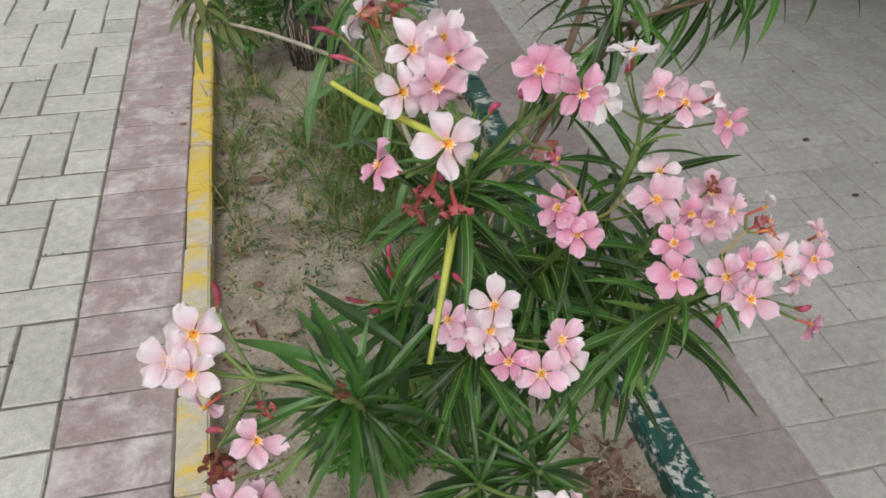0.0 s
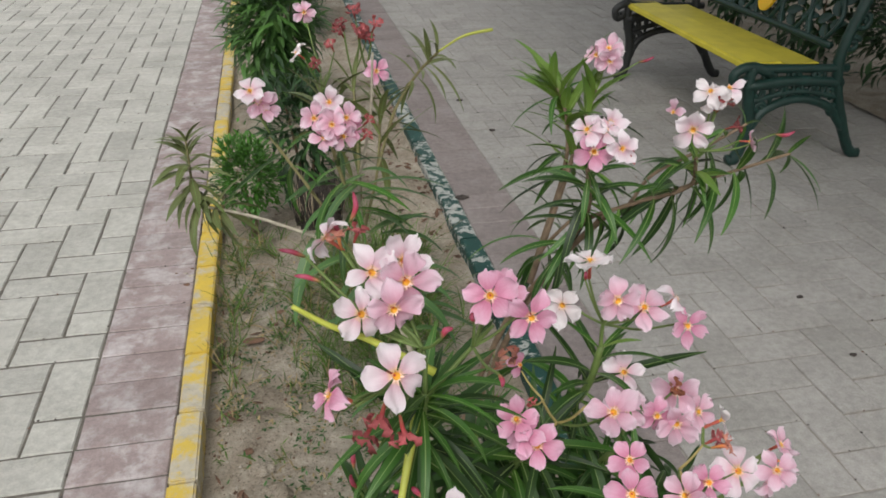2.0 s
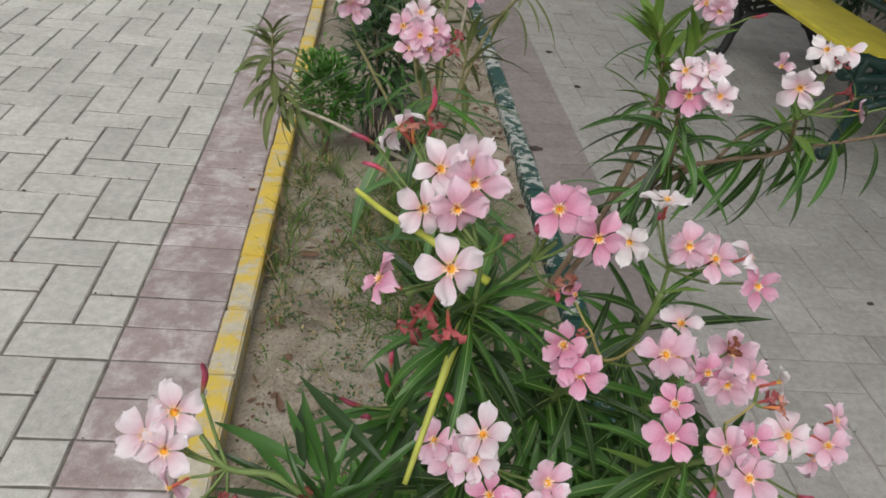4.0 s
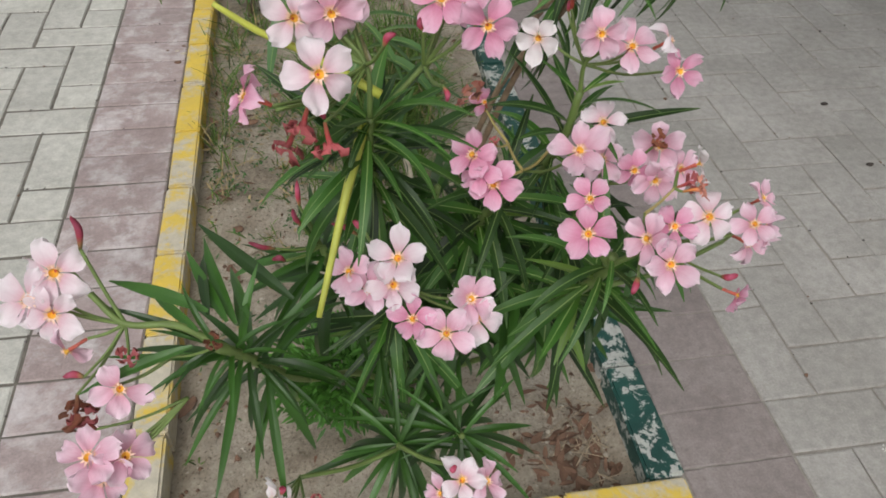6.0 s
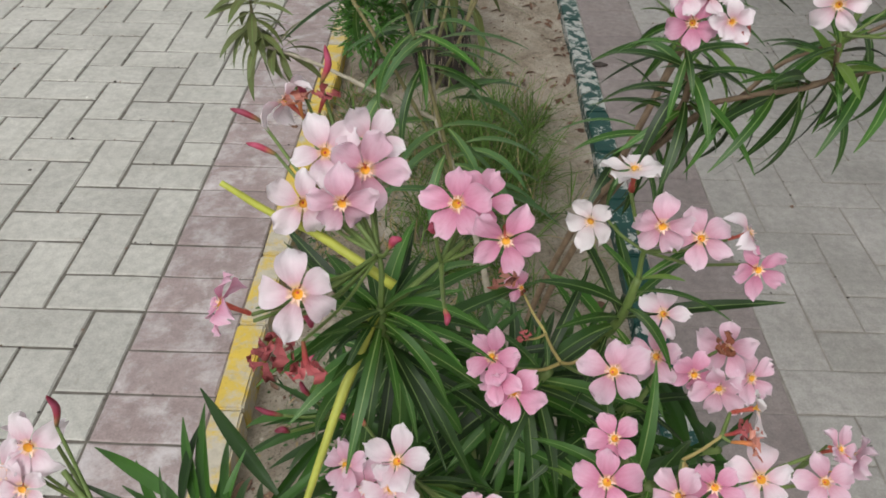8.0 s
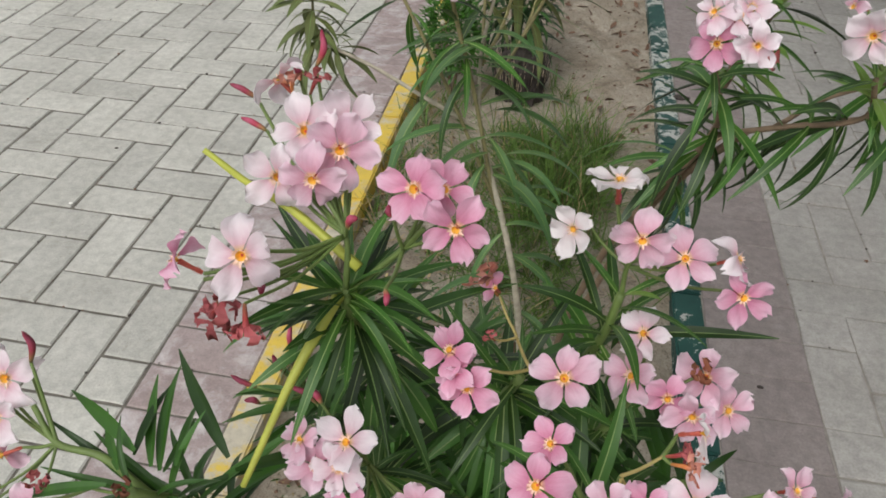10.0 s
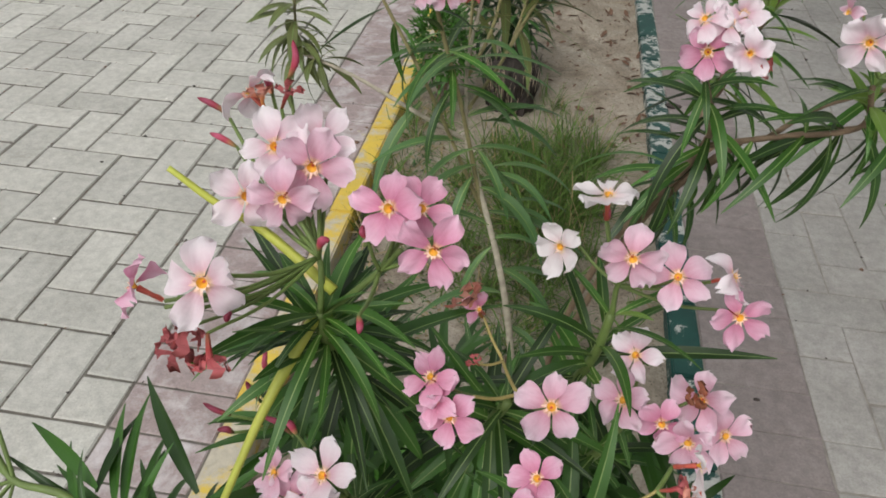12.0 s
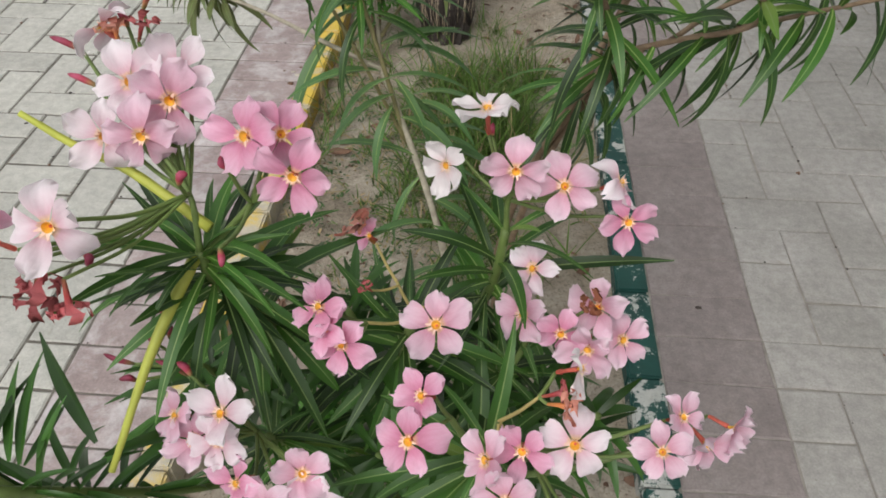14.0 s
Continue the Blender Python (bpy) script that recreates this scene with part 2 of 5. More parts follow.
def part(name, me, parent, m=None, label=""):
    """One mesh object under a thing or part; m is its pose in the parent's space."""
    ob = new(name, me)
    ob.parent = parent
    if m is not None:
        ob.matrix_basis = m
    return tagged(ob, label) if label else ob


def root(name, place, label, category, group="", kind=""):
    e = new(name)
    e.empty_display_size = 0.05
    e.location = place
    return tagged(e, label, category, group, kind)


def smooth_line(points, steps):
    """Catmull-Rom through the points."""
    p = [Vector(v) for v in points]
    p = [p[0] * 2 - p[1]] + p + [p[-1] * 2 - p[-2]]
    out = []
    for i in range(1, len(p) - 2):
        for k in range(steps):
            s = k / steps
            a, b, c, d = p[i - 1], p[i], p[i + 1], p[i + 2]
            out.append(0.5 * (2 * b + (c - a) * s + (2 * a - 5 * b + 4 * c - d) * s * s + (3 * b - a - 3 * c + d) * s ** 3))
    out.append(p[-2])
    return out


def tube_data(line, r0, r1, sides=7, lump=0.0):
    verts, faces = [], []
    u = Vector((1, 0, 0))
    for i, c in enumerate(line):
        d = (line[min(i + 1, len(line) - 1)] - line[max(i - 1, 0)]).normalized()
        u = (u - d * u.dot(d))
        u = u.normalized() if u.length > 1e-4 else d.orthogonal().normalized()
        w = d.cross(u)
        r = r0 + (r1 - r0) * i / max(1, len(line) - 1)
        for k in range(sides):
            a = 2 * math.pi * k / sides
            q = r * (1 + lump * random.uniform(-1, 1))
            verts.append(c + (u * math.cos(a) + w * math.sin(a)) * q)
    for i in range(len(line) - 1):
        for k in range(sides):
            a, b = i * sides + k, i * sides + (k + 1) % sides
            faces.append((a, b, b + sides, a + sides))
    faces.append(tuple(range(sides))[::-1])
    faces.append(tuple(len(verts) - sides + k for k in range(sides)))
    return verts, faces


def join(sets):
    verts, faces, index = [], [], []
    for v, f, i in sets:
        o = len(verts)
        verts += v
        faces += [tuple(o + a for a in q) for q in f]
        index += [i] * len(f)
    return verts, faces, index


def leaf_data(length, width, droop, fold, twist=0.0, steps=9, side=0.0):
    """A lance-shaped blade along +y: two halves folded up from a narrow midrib."""
    verts, faces, index = [], [], []
    y = z = 0.0
    for i in range(steps + 1):
        s = i / steps
        half = width * 0.5 * (math.sin(math.pi * min(1, s * 0.93 + 0.05)) ** 0.8) * (1.12 - 0.35 * s)
        if i == steps:
            half = 0.0004
        rib = width * 0.040 * (1 - 0.75 * s) + 0.00014
        rib = min(rib, half * 0.5)
        a = droop * s * 1.6
        if i:
            y += length / steps * math.cos(a)
            z -= length / steps * math.sin(a)
        t = twist * s
        x0 = side * length * s * s
        for x in (-half, -rib, rib, half):
            h = abs(x) * fold + (0.0006 if abs(x) < half * 0.6 else 0)
            verts.append((x0 + x * math.cos(t) - h * math.sin(t), y, z + x * math.sin(t) + h * math.cos(t)))
    for i in range(steps):
        for k in range(3):
            a = i * 4 + k
            faces.append((a, a + 1, a + 5, a + 4))
            index.append(1 if k == 1 else 0)
    return verts, faces, index


def leaf_set(name, blade, rib, n, lengths, widths, droops, fold=(0.25, 0.6)):
    out = []
    for i in range(n):
        L, W = random.uniform(*lengths), random.uniform(*widths)
        v, f, ix = leaf_data(L, W, random.uniform(*droops), random.uniform(*fold), random.uniform(-0.5, 0.5), 9, random.uniform(-0.1, 0.1))
        out.append(mesh_of(name, v, f, [blade, rib], ix))
    return out


long_leaves = leaf_set("leaf", leaf_green, leaf_mid, 22, (0.072, 0.13), (0.0095, 0.0145), (0.0, 1.0))
hang_leaves = leaf_set("hanging_leaf", leaf_green, leaf_mid, 12, (0.09, 0.135), (0.0105, 0.015), (0.4, 1.0))
arch_leaves = leaf_set("arching_leaf", leaf_soft, leaf_mid, 8, (0.12, 0.16), (0.015, 0.020), (0.5, 0.95))
dull_leaves = leaf_set("olive_leaf", leaf_dull, leaf_mid, 8, (0.08, 0.12), (0.010, 0.014), (0.1, 0.7))
olive_leaves = leaf_set("olive_leaf", leaf_dull, leaf_mid, 6, (0.066, 0.085), (0.0115, 0.015), (0.2, 0.8), (0.15, 0.3))
long_leaves += leaf_set("yellowish_leaf", leaf_lime, leaf_mid, 1, (0.075, 0.09), (0.010, 0.012), (0.1, 0.5))
broad_leaves = leaf_set("broad_leaf", leaf_green, leaf_mid, 6, (0.076, 0.084), (0.0080, 0.0105), (0.0, 0.35), (0.4, 0.8))
slim_leaves = leaf_set("leaf", leaf_green, leaf_mid, 14, (0.085, 0.135), (0.0070, 0.0098), (0.0, 0.9), (0.4, 0.85))
lime_leaves = leaf_set("young_leaf", leaf_lime, leaf_mid, 6, (0.06, 0.11), (0.013, 0.018), (0.0, 0.35))


def petal_data(length, width, cup, skew, curl):
    """One oleander petal from the throat outwards along +y: narrow claw, broad lopsided tip."""
    verts, faces = [], []
    rows, cols = 8, 6
    for i in range(rows + 1):
        s = i / rows
        if s < 0.62:
            grow = 0.22 + 0.78 * math.sin(s / 0.62 * math.pi * 0.5) ** 1.3
        else:
            grow = math.sqrt(max(0.0, 1 - ((s - 0.62) / 0.39) ** 3.6))
        half = width * 0.5 * grow
        for k in range(cols + 1):
            q = k / cols * 2 - 1
            x = q * half + skew * width * s * s
            y = 0.003 + length * (s - 0.07 * q * s * s - 0.05 * q * q * s + 0.025 * s * s * math.sin(5 * q + skew * 60))
            z = cup * length * s * s + curl * length * max(0, s - 0.6) ** 2 * 4 + (0.22 - 0.5 * curl * s) * half * q * q + (0.0005 + 0.0022 * s * s) * math.sin(4.5 * q + 7 * s + skew * 40) + 0.0007 * s * math.sin(9 * q + 5 * s + skew * 90)
            verts.append((x, y, z))
    for i in range(rows):
        for k in range(cols):
            a = i * (cols + 1) + k
            faces.append((a, a + 1, a + cols + 2, a + cols + 1))
    return verts, faces


def petal_set(m):
    out = []
    for i in range(12):
        v, f = petal_data(random.uniform(0.0192, 0.0225), random.uniform(0.0140, 0.0184), random.uniform(-0.15, 0.35), random.uniform(0.03, 0.2), random.uniform(-0.7, 0.5))
        out.append(mesh_of("petal", v, f, [m]))
    return out


PETALS = {"pale": petal_set(petal_pale), "mid": petal_set(petal_mid), "deep": petal_set(petal_deep), "white": petal_set(petal_white)}


def heart_mesh():
    """Throat, fringed corona and calyx tube of one flower; the axis is +z."""
    sets = []
    ring = []
    v, f = [], []
    for r, z in ((0.0007, -0.004), (0.0018, -0.0012), (0.0030, 0.0008)):
        for k in range(10):
            a = 2 * math.pi * k / 10
            v.append(Vector((r * math.cos(a), r * math.sin(a), z)))
    for i in range(2):
        for k in range(10):
            a, b = i * 10 + k, i * 10 + (k + 1) % 10
            f.append((a, b, b + 10, a + 10))
    f.append(tuple(range(10))[::-1])
    sets.append((v, f, 0))
    for k in range(10):
        a = 2 * math.pi * k / 10 + random.uniform(-0.1, 0.1)
        d = Vector((math.cos(a), math.sin(a), 0))
        w = Vector((-math.sin(a), math.cos(a), 0))
        b0 = d * 0.0028 + Vector((0, 0, 0.0008))
        tip = d * random.uniform(0.0034, 0.0064) + Vector((0, 0, random.uniform(0.0018, 0.0036)))
        sets.append(([b0 - w * 0.0010, b0 + w * 0.0010, tip + w * 0.0003, tip - w * 0.0003], [(0, 1, 2, 3)], 1))
    tv, tf = tube_data([Vector((0, 0, -0.021)), Vector((0, 0, -0.012)), Vector((0, 0, -0.006)), Vector((0, 0, -0.0035))], 0.0013, 0.0024, 8)
    sets.append((tv, tf, 2))
    for k in range(5):
        a = 2 * math.pi * k / 5
        d = Vector((math.cos(a), math.sin(a), 0))
        w = Vector((-math.sin(a), math.cos(a), 0))
        c = Vector((0, 0, -0.021))
        sets.append(([c + d * 0.0012 - w * 0.0009, c + d * 0.0012 + w * 0.0009, c + d * 0.0032 + Vector((0, 0, 0.007))], [(0, 1, 2)], 2))
    verts, faces, index = join(sets)
    return mesh_of("flower_heart", verts, faces, [throat_yellow, crown_pale, tube_red], index)


HEARTS = [heart_mesh() for _ in range(3)]


def bud_mesh(length, r, m, bent=0.1):
    line = smooth_line([(0, 0, 0), (bent * length, 0, length * 0.5), (bent * 0.3 * length, 0, length)], 4)
    v, f = [], []
    n = len(line)
    for i, c in enumerate(line):
        s = i / (n - 1)
        q = r * (0.30 + 0.70 * math.sin(math.pi * min(1, 0.08 + 0.84 * s))) * (1 if s < 0.9 else 0.4)
        for k in range(7):
            a = 2 * math.pi * k / 7 + s * 1.6
            v.append(c + Vector((math.cos(a) * q, math.sin(a) * q, 0)))
    for i in range(n - 1):
        for k in range(7):
            a, b = i * 7 + k, i * 7 + (k + 1) % 7
            f.append((a, b, b + 7, a + 7))
    f += [tuple(range(7))[::-1], tuple(len(v) - 7 + k for k in range(7))]
    return mesh_of("bud", v, f, [m])


BUDS = [bud_mesh(0.021, 0.0021, bud_red), bud_mesh(0.012, 0.0024, bud_red, 0.2), bud_mesh(0.024, 0.0023, bud_red, 0.15)]


def wither_mesh(m, size=0.013):
    """A shrivelled flower: a fan of crumpled narrow strips hanging from a short tube."""
    sets = []
    tv, tf = tube_data([Vector((0, 0, 0)), Vector((0, 0, 0.008)), Vector((0.001, 0, 0.014))], 0.0010, 0.0020, 6)
    sets.append((tv, tf, 0))
    for k in range(6):
        a = 2 * math.pi * k / 6 + random.uniform(-0.4, 0.4)
        d = Vector((math.cos(a), math.sin(a), 0))
        w = Vector((-math.sin(a), math.cos(a), 0))
        v, f = [], []
        for i in range(6):
            s = i / 5
            c = Vector((0, 0, 0.013)) + d * size * (0.2 + 0.5 * math.sin(s * 2.6)) + Vector((0, 0, size * (s - 0.9 * s * s) * random.uniform(0.5, 1.4)))
            h = size * 0.22 * math.sin(0.4 + s * 2.4)
            c += Vector((random.uniform(-1, 1), random.uniform(-1, 1), random.uniform(-1, 1))) * size * 0.2
            v += [c - w * h, c + d * h * random.uniform(-0.6, 0.6), c + w * h]
        for i in range(5):
            for q in range(2):
                p = i * 3 + q
                f.append((p, p + 1, p + 4, p + 3))
        sets.append((v, f, 0))
    verts, faces, index = join(sets)
    return mesh_of("withered_flower", verts, faces, [m], index)


WITHERS = [wither_mesh(wither_red), wither_mesh(wither_red, 0.014), wither_mesh(wither_brown, 0.016), wither_mesh(wither_orange, 0.015)]


def frame_from(direction, up):
    """Axes with +y along direction and +z near up."""
    y = direction.normalized()
    z = up - y * up.dot(y)
    z = z.normalized() if z.length > 1e-4 else y.orthogonal().normalized()
    x = y.cross(z)
    return Matrix((x, y, z)).transposed().to_4x4()


def axis_frame(axis, spin):
    return axis.normalized().to_track_quat('Z', 'Y').to_matrix().to_4x4() @ Matrix.Rotation(spin, 4, 'Z')


UP = Vector((0, 0, 1))


class Shrub:
    """An oleander: an Empty at its foot and the parts that grow from it."""

    def __init__(self, foot, label, leaf_size=1.0):
        self.foot = Vector(foot)
        self.thing = root("oleander_shrub", foot, label, "shrub", "oleanders in the bed")
        self.leaves, self.more = 0, []
        self.leaf_size = leaf_size
        self.loose, self.nodes, self.ends = [], [], []

    def stem(self, points, r0, r1, m, steps=7, label=""):
        line = smooth_line([Vector(p) - self.foot for p in points], steps)
        v, f = tube_data(line, r0, r1, 7, 0.06)
        part("stem", mesh_of("stem", v, f, [m]), self.thing, None, label)
        return [p + self.foot for p in line]

    def leaf(self, place, direction, up, meshes, size=1.0):
        m = Matrix.Translation(Vector(place) - self.foot) @ frame_from(direction, up) @ Matrix.Scale(size, 4)
        me = random.choice(meshes)
        self.leaves += 1
        if self.leaves <= 300:
            part("leaf", me, self.thing, m)
        else:
            self.more.append(([m @ q.co for q in me.vertices], [tuple(p.vertices) for p in me.polygons], 0))

    def finish(self):
        """Stalks for the buds that have none; leaves past the first 300 stay one mesh."""
        for p in self.loose:
            if self.nodes and not any((p - q).length < 0.004 for q in self.ends):
                near = min(self.nodes, key=lambda q: (q - p).length)
                if (near - p).length < 0.12:
                    self.stalk(near, p, 0.0009)
        if self.more:
            v, f, i = join(self.more)
            part("foliage", mesh_of("foliage", v, f, [leaf_joined]), self.thing)["kind"] = "stuff"

    def whorls(self, line, reach, gap, meshes, rise=(0.1, 0.9), size=(0.8, 1.1), per=3, hang=0.0):
        """Whorls of leaves along the last part of a stem, steeper towards the tip."""
        back, spin, at, last = 0.0, random.uniform(0, 6), 0.004, line[-1]
        for i in range(len(line) - 2, -1, -1):
            d = (last - line[i]).length
            axis = (last - line[i]).normalized() if d > 1e-6 else UP
            while at <= back + d and at < reach:
                place = last + (line[i] - last) * ((at - back) / d)
                s = at / reach
                u = axis.orthogonal().normalized()
                w = axis.cross(u)
                for k in range(per):
                    if random.random() < 0.08:
                        continue
                    a = spin + 2 * math.pi * k / per + random.uniform(-0.55, 0.55)
                    rad = u * math.cos(a) + w * math.sin(a)
                    e = rise[1] + (rise[0] - rise[1]) * s + random.uniform(-0.38, 0.38)
                    d2 = rad * math.cos(e) + axis * math.sin(e) - UP * (hang * s)
                    grow = random.uniform(*size) * random.choice((0.75, 0.95, 1.0, 1.05)) * (0.6 + 0.4 * min(1, s * 3)) * self.leaf_size
                    self.leaf(place, d2, axis * 0.7 + UP * 0.8 + rad * 0.001, meshes, grow)
                spin += math.pi / per + random.uniform(-0.2, 0.2)
                at += gap * random.uniform(0.8, 1.2)
            back += d
            last = line[i]
            if back > reach:
                break

    def flower(self, place, facing, shade="mid", size=1.0, spin=None, from_node=None, petals=5):
        spin = random.uniform(0, 6.28) if spin is None else spin
        axis = Vector(facing).normalized() + Vector((random.uniform(-1, 1), random.uniform(-1, 1), random.uniform(-1, 1))) * 0.28
        axis = axis.normalized()
        m = Matrix.Translation(Vector(place) - self.foot) @ axis_frame(axis, spin) @ Matrix.Scale(size * 0.91, 4)
        head = part("flower", random.choice(HEARTS), self.thing, m, {"pale": "pale pink five-petalled flower", "mid": "pink five-petalled flower", "deep": "deep pink five-petalled flower", "white": "almost white five-petalled flower"}[shade])
        bell = random.choice((0.0, 0.0, 0.12, 0.25, -0.15))
        for k in range(petals):
            a = 2 * math.pi * k / 5 + random.uniform(-0.08, 0.08)
            tilt = random.uniform(-0.38, 0.30) + bell
            part("petal", random.choice(PETALS[shade]), head, Matrix.Rotation(a, 4, 'Z') @ Matrix.Rotation(tilt, 4, 'X') @ Matrix.Rotation(random.uniform(-0.15, 0.15), 4, 'Y') @ Matrix.Scale(random.uniform(0.92, 1.08), 4))
        if from_node is not None:
            self.stalk(from_node, Vector(place) - axis * 0.02 * size)

    def stalk(self, a, b, r=0.0011, m=None):
        a, b = Vector(a), Vector(b)
        self.nodes.append(a)
        self.ends.append(b)
        mid = (a + b) / 2 - UP * (b - a).length * 0.08
        line = smooth_line([a - self.foot, mid - self.foot, b - self.foot], 4)
        v, f = tube_data(line, r * 1.3, r, 6)
        part("flower_stalk", mesh_of("flower_stalk", v, f, [m or stem_green]), self.thing)

    def bud(self, place, axis, kind=0, size=1.0):
        self.loose.append(Vector(place))
        m = Matrix.Translation(Vector(place) - self.foot) @ axis_frame(Vector(axis), random.uniform(0, 6)) @ Matrix.Scale(size, 4)
        part("bud", BUDS[kind], self.thing, m, "closed red bud")

    def withered(self, place, axis, kind=0, size=1.0):
        self.loose.append(Vector(place))
        m = Matrix.Translation(Vector(place) - self.foot) @ axis_frame(Vector(axis), random.uniform(0, 6)) @ Matrix.Scale(size, 4)
        part("withered_flower", WITHERS[kind], self.thing, m, "shrivelled reddish brown flower")


# ---- the ground ----
def grid_sheet(name, x0, x1, y0, y1, step, height, m):
    nx, ny = max(1, round((x1 - x0) / step)), max(1, round((y1 - y0) / step))
    verts = [(x0 + (x1 - x0) * i / nx, y0 + (y1 - y0) * j / ny, height(x0 + (x1 - x0) * i / nx, y0 + (y1 - y0) * j / ny)) for j in range(ny + 1) for i in range(nx + 1)]
    faces = [(j * (nx + 1) + i, j * (nx + 1) + i + 1, (j + 1) * (nx + 1) + i + 1, (j + 1) * (nx + 1) + i) for j in range(ny) for i in range(nx)]
    return new(name, mesh_of(name, verts, faces, [m]))


ground = grid_sheet("ground", -400, 400, -400, 400, 100, lambda x, y: -0.12, soil)
tagged(ground, "sandy bare ground reaching to the horizon", "ground", kind="structure")

BED_L, BED_R = 0.247, 0.953


def soil_height(x, y):
    z = -0.034 + 0.012 * noise.noise((x * 5, y * 5, 0)) + 0.006 * noise.noise((x * 19, y * 19, 3)) + 0.005 * noise.noise((x * 55, y * 55, 7)) + 0.003 * noise.noise((x * 120, y * 120, 2))
    z += 0.022 * max(0, (y - 1.2) / 3) * (1 if y < 4 else 1)
    z -= 0.018 * math.exp(-((x - 0.247) / 0.03) ** 2)
    return min(z, -0.006)


bed = grid_sheet("soil_bed", BED_L - 0.01, BED_R + 0.01, -0.33, 7.0, 0.0112, soil_height, soil)
tagged(bed, "pale sandy soil in the long planting bed", "soil", kind="structure")

for name, x0, x1, mat, h in (("sand_under_paving", -5.0, 0.19, joint_sand, -0.0030), ("sand_under_paving", 1.01, 5.4, joint_dust, -0.0028), ("sand_under_paving", 0.19, 1.01, joint_dust, -0.0028)):
    s = grid_sheet(name, x0, x1, -3.0, -0.366 if x0 == 0.19 else 7.0, 0.5, lambda x, y, h=h: h, mat)
    tagged(s, "dark dusty sand in the joints of the paving", "sand", kind="structure")


def paver_data(w, l, gap=0.0035, edge=0.0045, drop=0.0045):
    """A block's top with a worn chamfered edge; the middle lies at the origin."""
    a, b = w / 2 - gap / 2, l / 2 - gap / 2
    ring = []
    for x0, y0, x1, y1 in ((-a, -b, a, -b), (a, -b, a, b), (a, b, -a, b), (-a, b, -a, -b)):
        for s in (0.0, random.uniform(0.2, 0.45), random.uniform(0.6, 0.85)):
            ring.append(Vector((x0 + (x1 - x0) * s, y0 + (y1 - y0) * s, 0)))
    n = len(ring)
    low, side, top = [], [], []
    for p in ring:
        worn = random.uniform(-0.0003, 0.0012) + (0.0012 if random.random() < 0.06 else 0)
        inward = Vector((-1 if p.x > 0 else 1, -1 if p.y > 0 else 1, 0))
        inward = Vector((inward.x if abs(p.x) > a - 1e-6 else 0, inward.y if abs(p.y) > b - 1e-6 else 0, 0))
        q = p + inward * worn
        low.append(q + Vector((0, 0, -0.03)))
        side.append(q + Vector((0, 0, -drop)))
        top.append(q + inward * edge * random.uniform(0.7, 1.5))
    f = [tuple(range(2 * n, 3 * n))]
    for k in range(n):
        m = (k + 1) % n
        f += [(k, m, n + m, n + k), (n + k, n + m, 2 * n + m, 2 * n + k)]
    return low + side + top, f


def uneven(v, x, y):
    """Each block lies a little out of true."""
    random.seed(int(round(x * 1000)) * 7919 + int(round(y * 1000)))
    tx, ty, h = random.uniform(-0.008, 0.008), random.uniform(-0.008, 0.008), random.uniform(-0.0012, 0.0012)
    return Matrix.Translation((x + random.uniform(-0.0008, 0.0008), y + random.uniform(-0.0008, 0.0008), h)) @ Euler((tx, ty, random.uniform(-0.006, 0.006))).to_matrix().to_4x4()


def herringbone(x_from, x_to, y_from, y_to, origin):
    """Blocks (x, y, width, length) of a right-angled herringbone, 0.1 m cells, cut at the sides."""
    out = []
    for b in range(round(y_from / 0.1) - 1, round(y_to / 0.1)):
        for a in range(math.floor((x_from - origin) / 0.1) - 2, math.ceil((x_to - origin) / 0.1) + 1):
            kind = (a - b) % 4
            if kind not in (2, 3):
                continue
            x0, y0 = origin + a * 0.1, b * 0.1
            w, l = (0.2, 0.1) if kind == 3 else (0.1, 0.2)
            xa, xb = max(x0, x_from), min(x0 + w, x_to)
            ya, yb = max(y0, y_from), min(y0 + l, y_to)
            if xb - xa > 0.02 and yb - ya > 0.02:
                out.append(((xa + xb) / 2, (ya + yb) / 2, xb - xa, yb - ya))
    return out


def lay(parent_name, label, blocks, near, piece_mat, many_mat, gap=0.0046, edge=0.0025, drop=0.0025):
    """Near blocks become parts of their own, the others one mesh."""
    place = root(parent_name, (0, 0, 0), label, "paving", kind="structure")
    shared, sets, count = {}, [], 0
    for x, y, w, l in blocks:
        m = uneven(None, x, y)
        if near(x, y) and count < 300:
            key = (round(w, 3), round(l, 3), count % 4)
            if key not in shared:
                v, f = paver_data(w, l, gap, edge, drop)
                shared[key] = mesh_of("paver", v, f, [piece_mat], None, False)
            part("paver", shared[key], place, m)
            count += 1
        else:
            v, f = paver_data(w, l, gap, edge, drop)
            sets.append(([m @ q for q in v], f, 0))
    if not sets:
        return place
    v, f, i = join(sets)
    field = part("paver_field", mesh_of("paver_field", v, f, [many_mat], None, False), place)
    field["kind"] = "stuff"
    return place


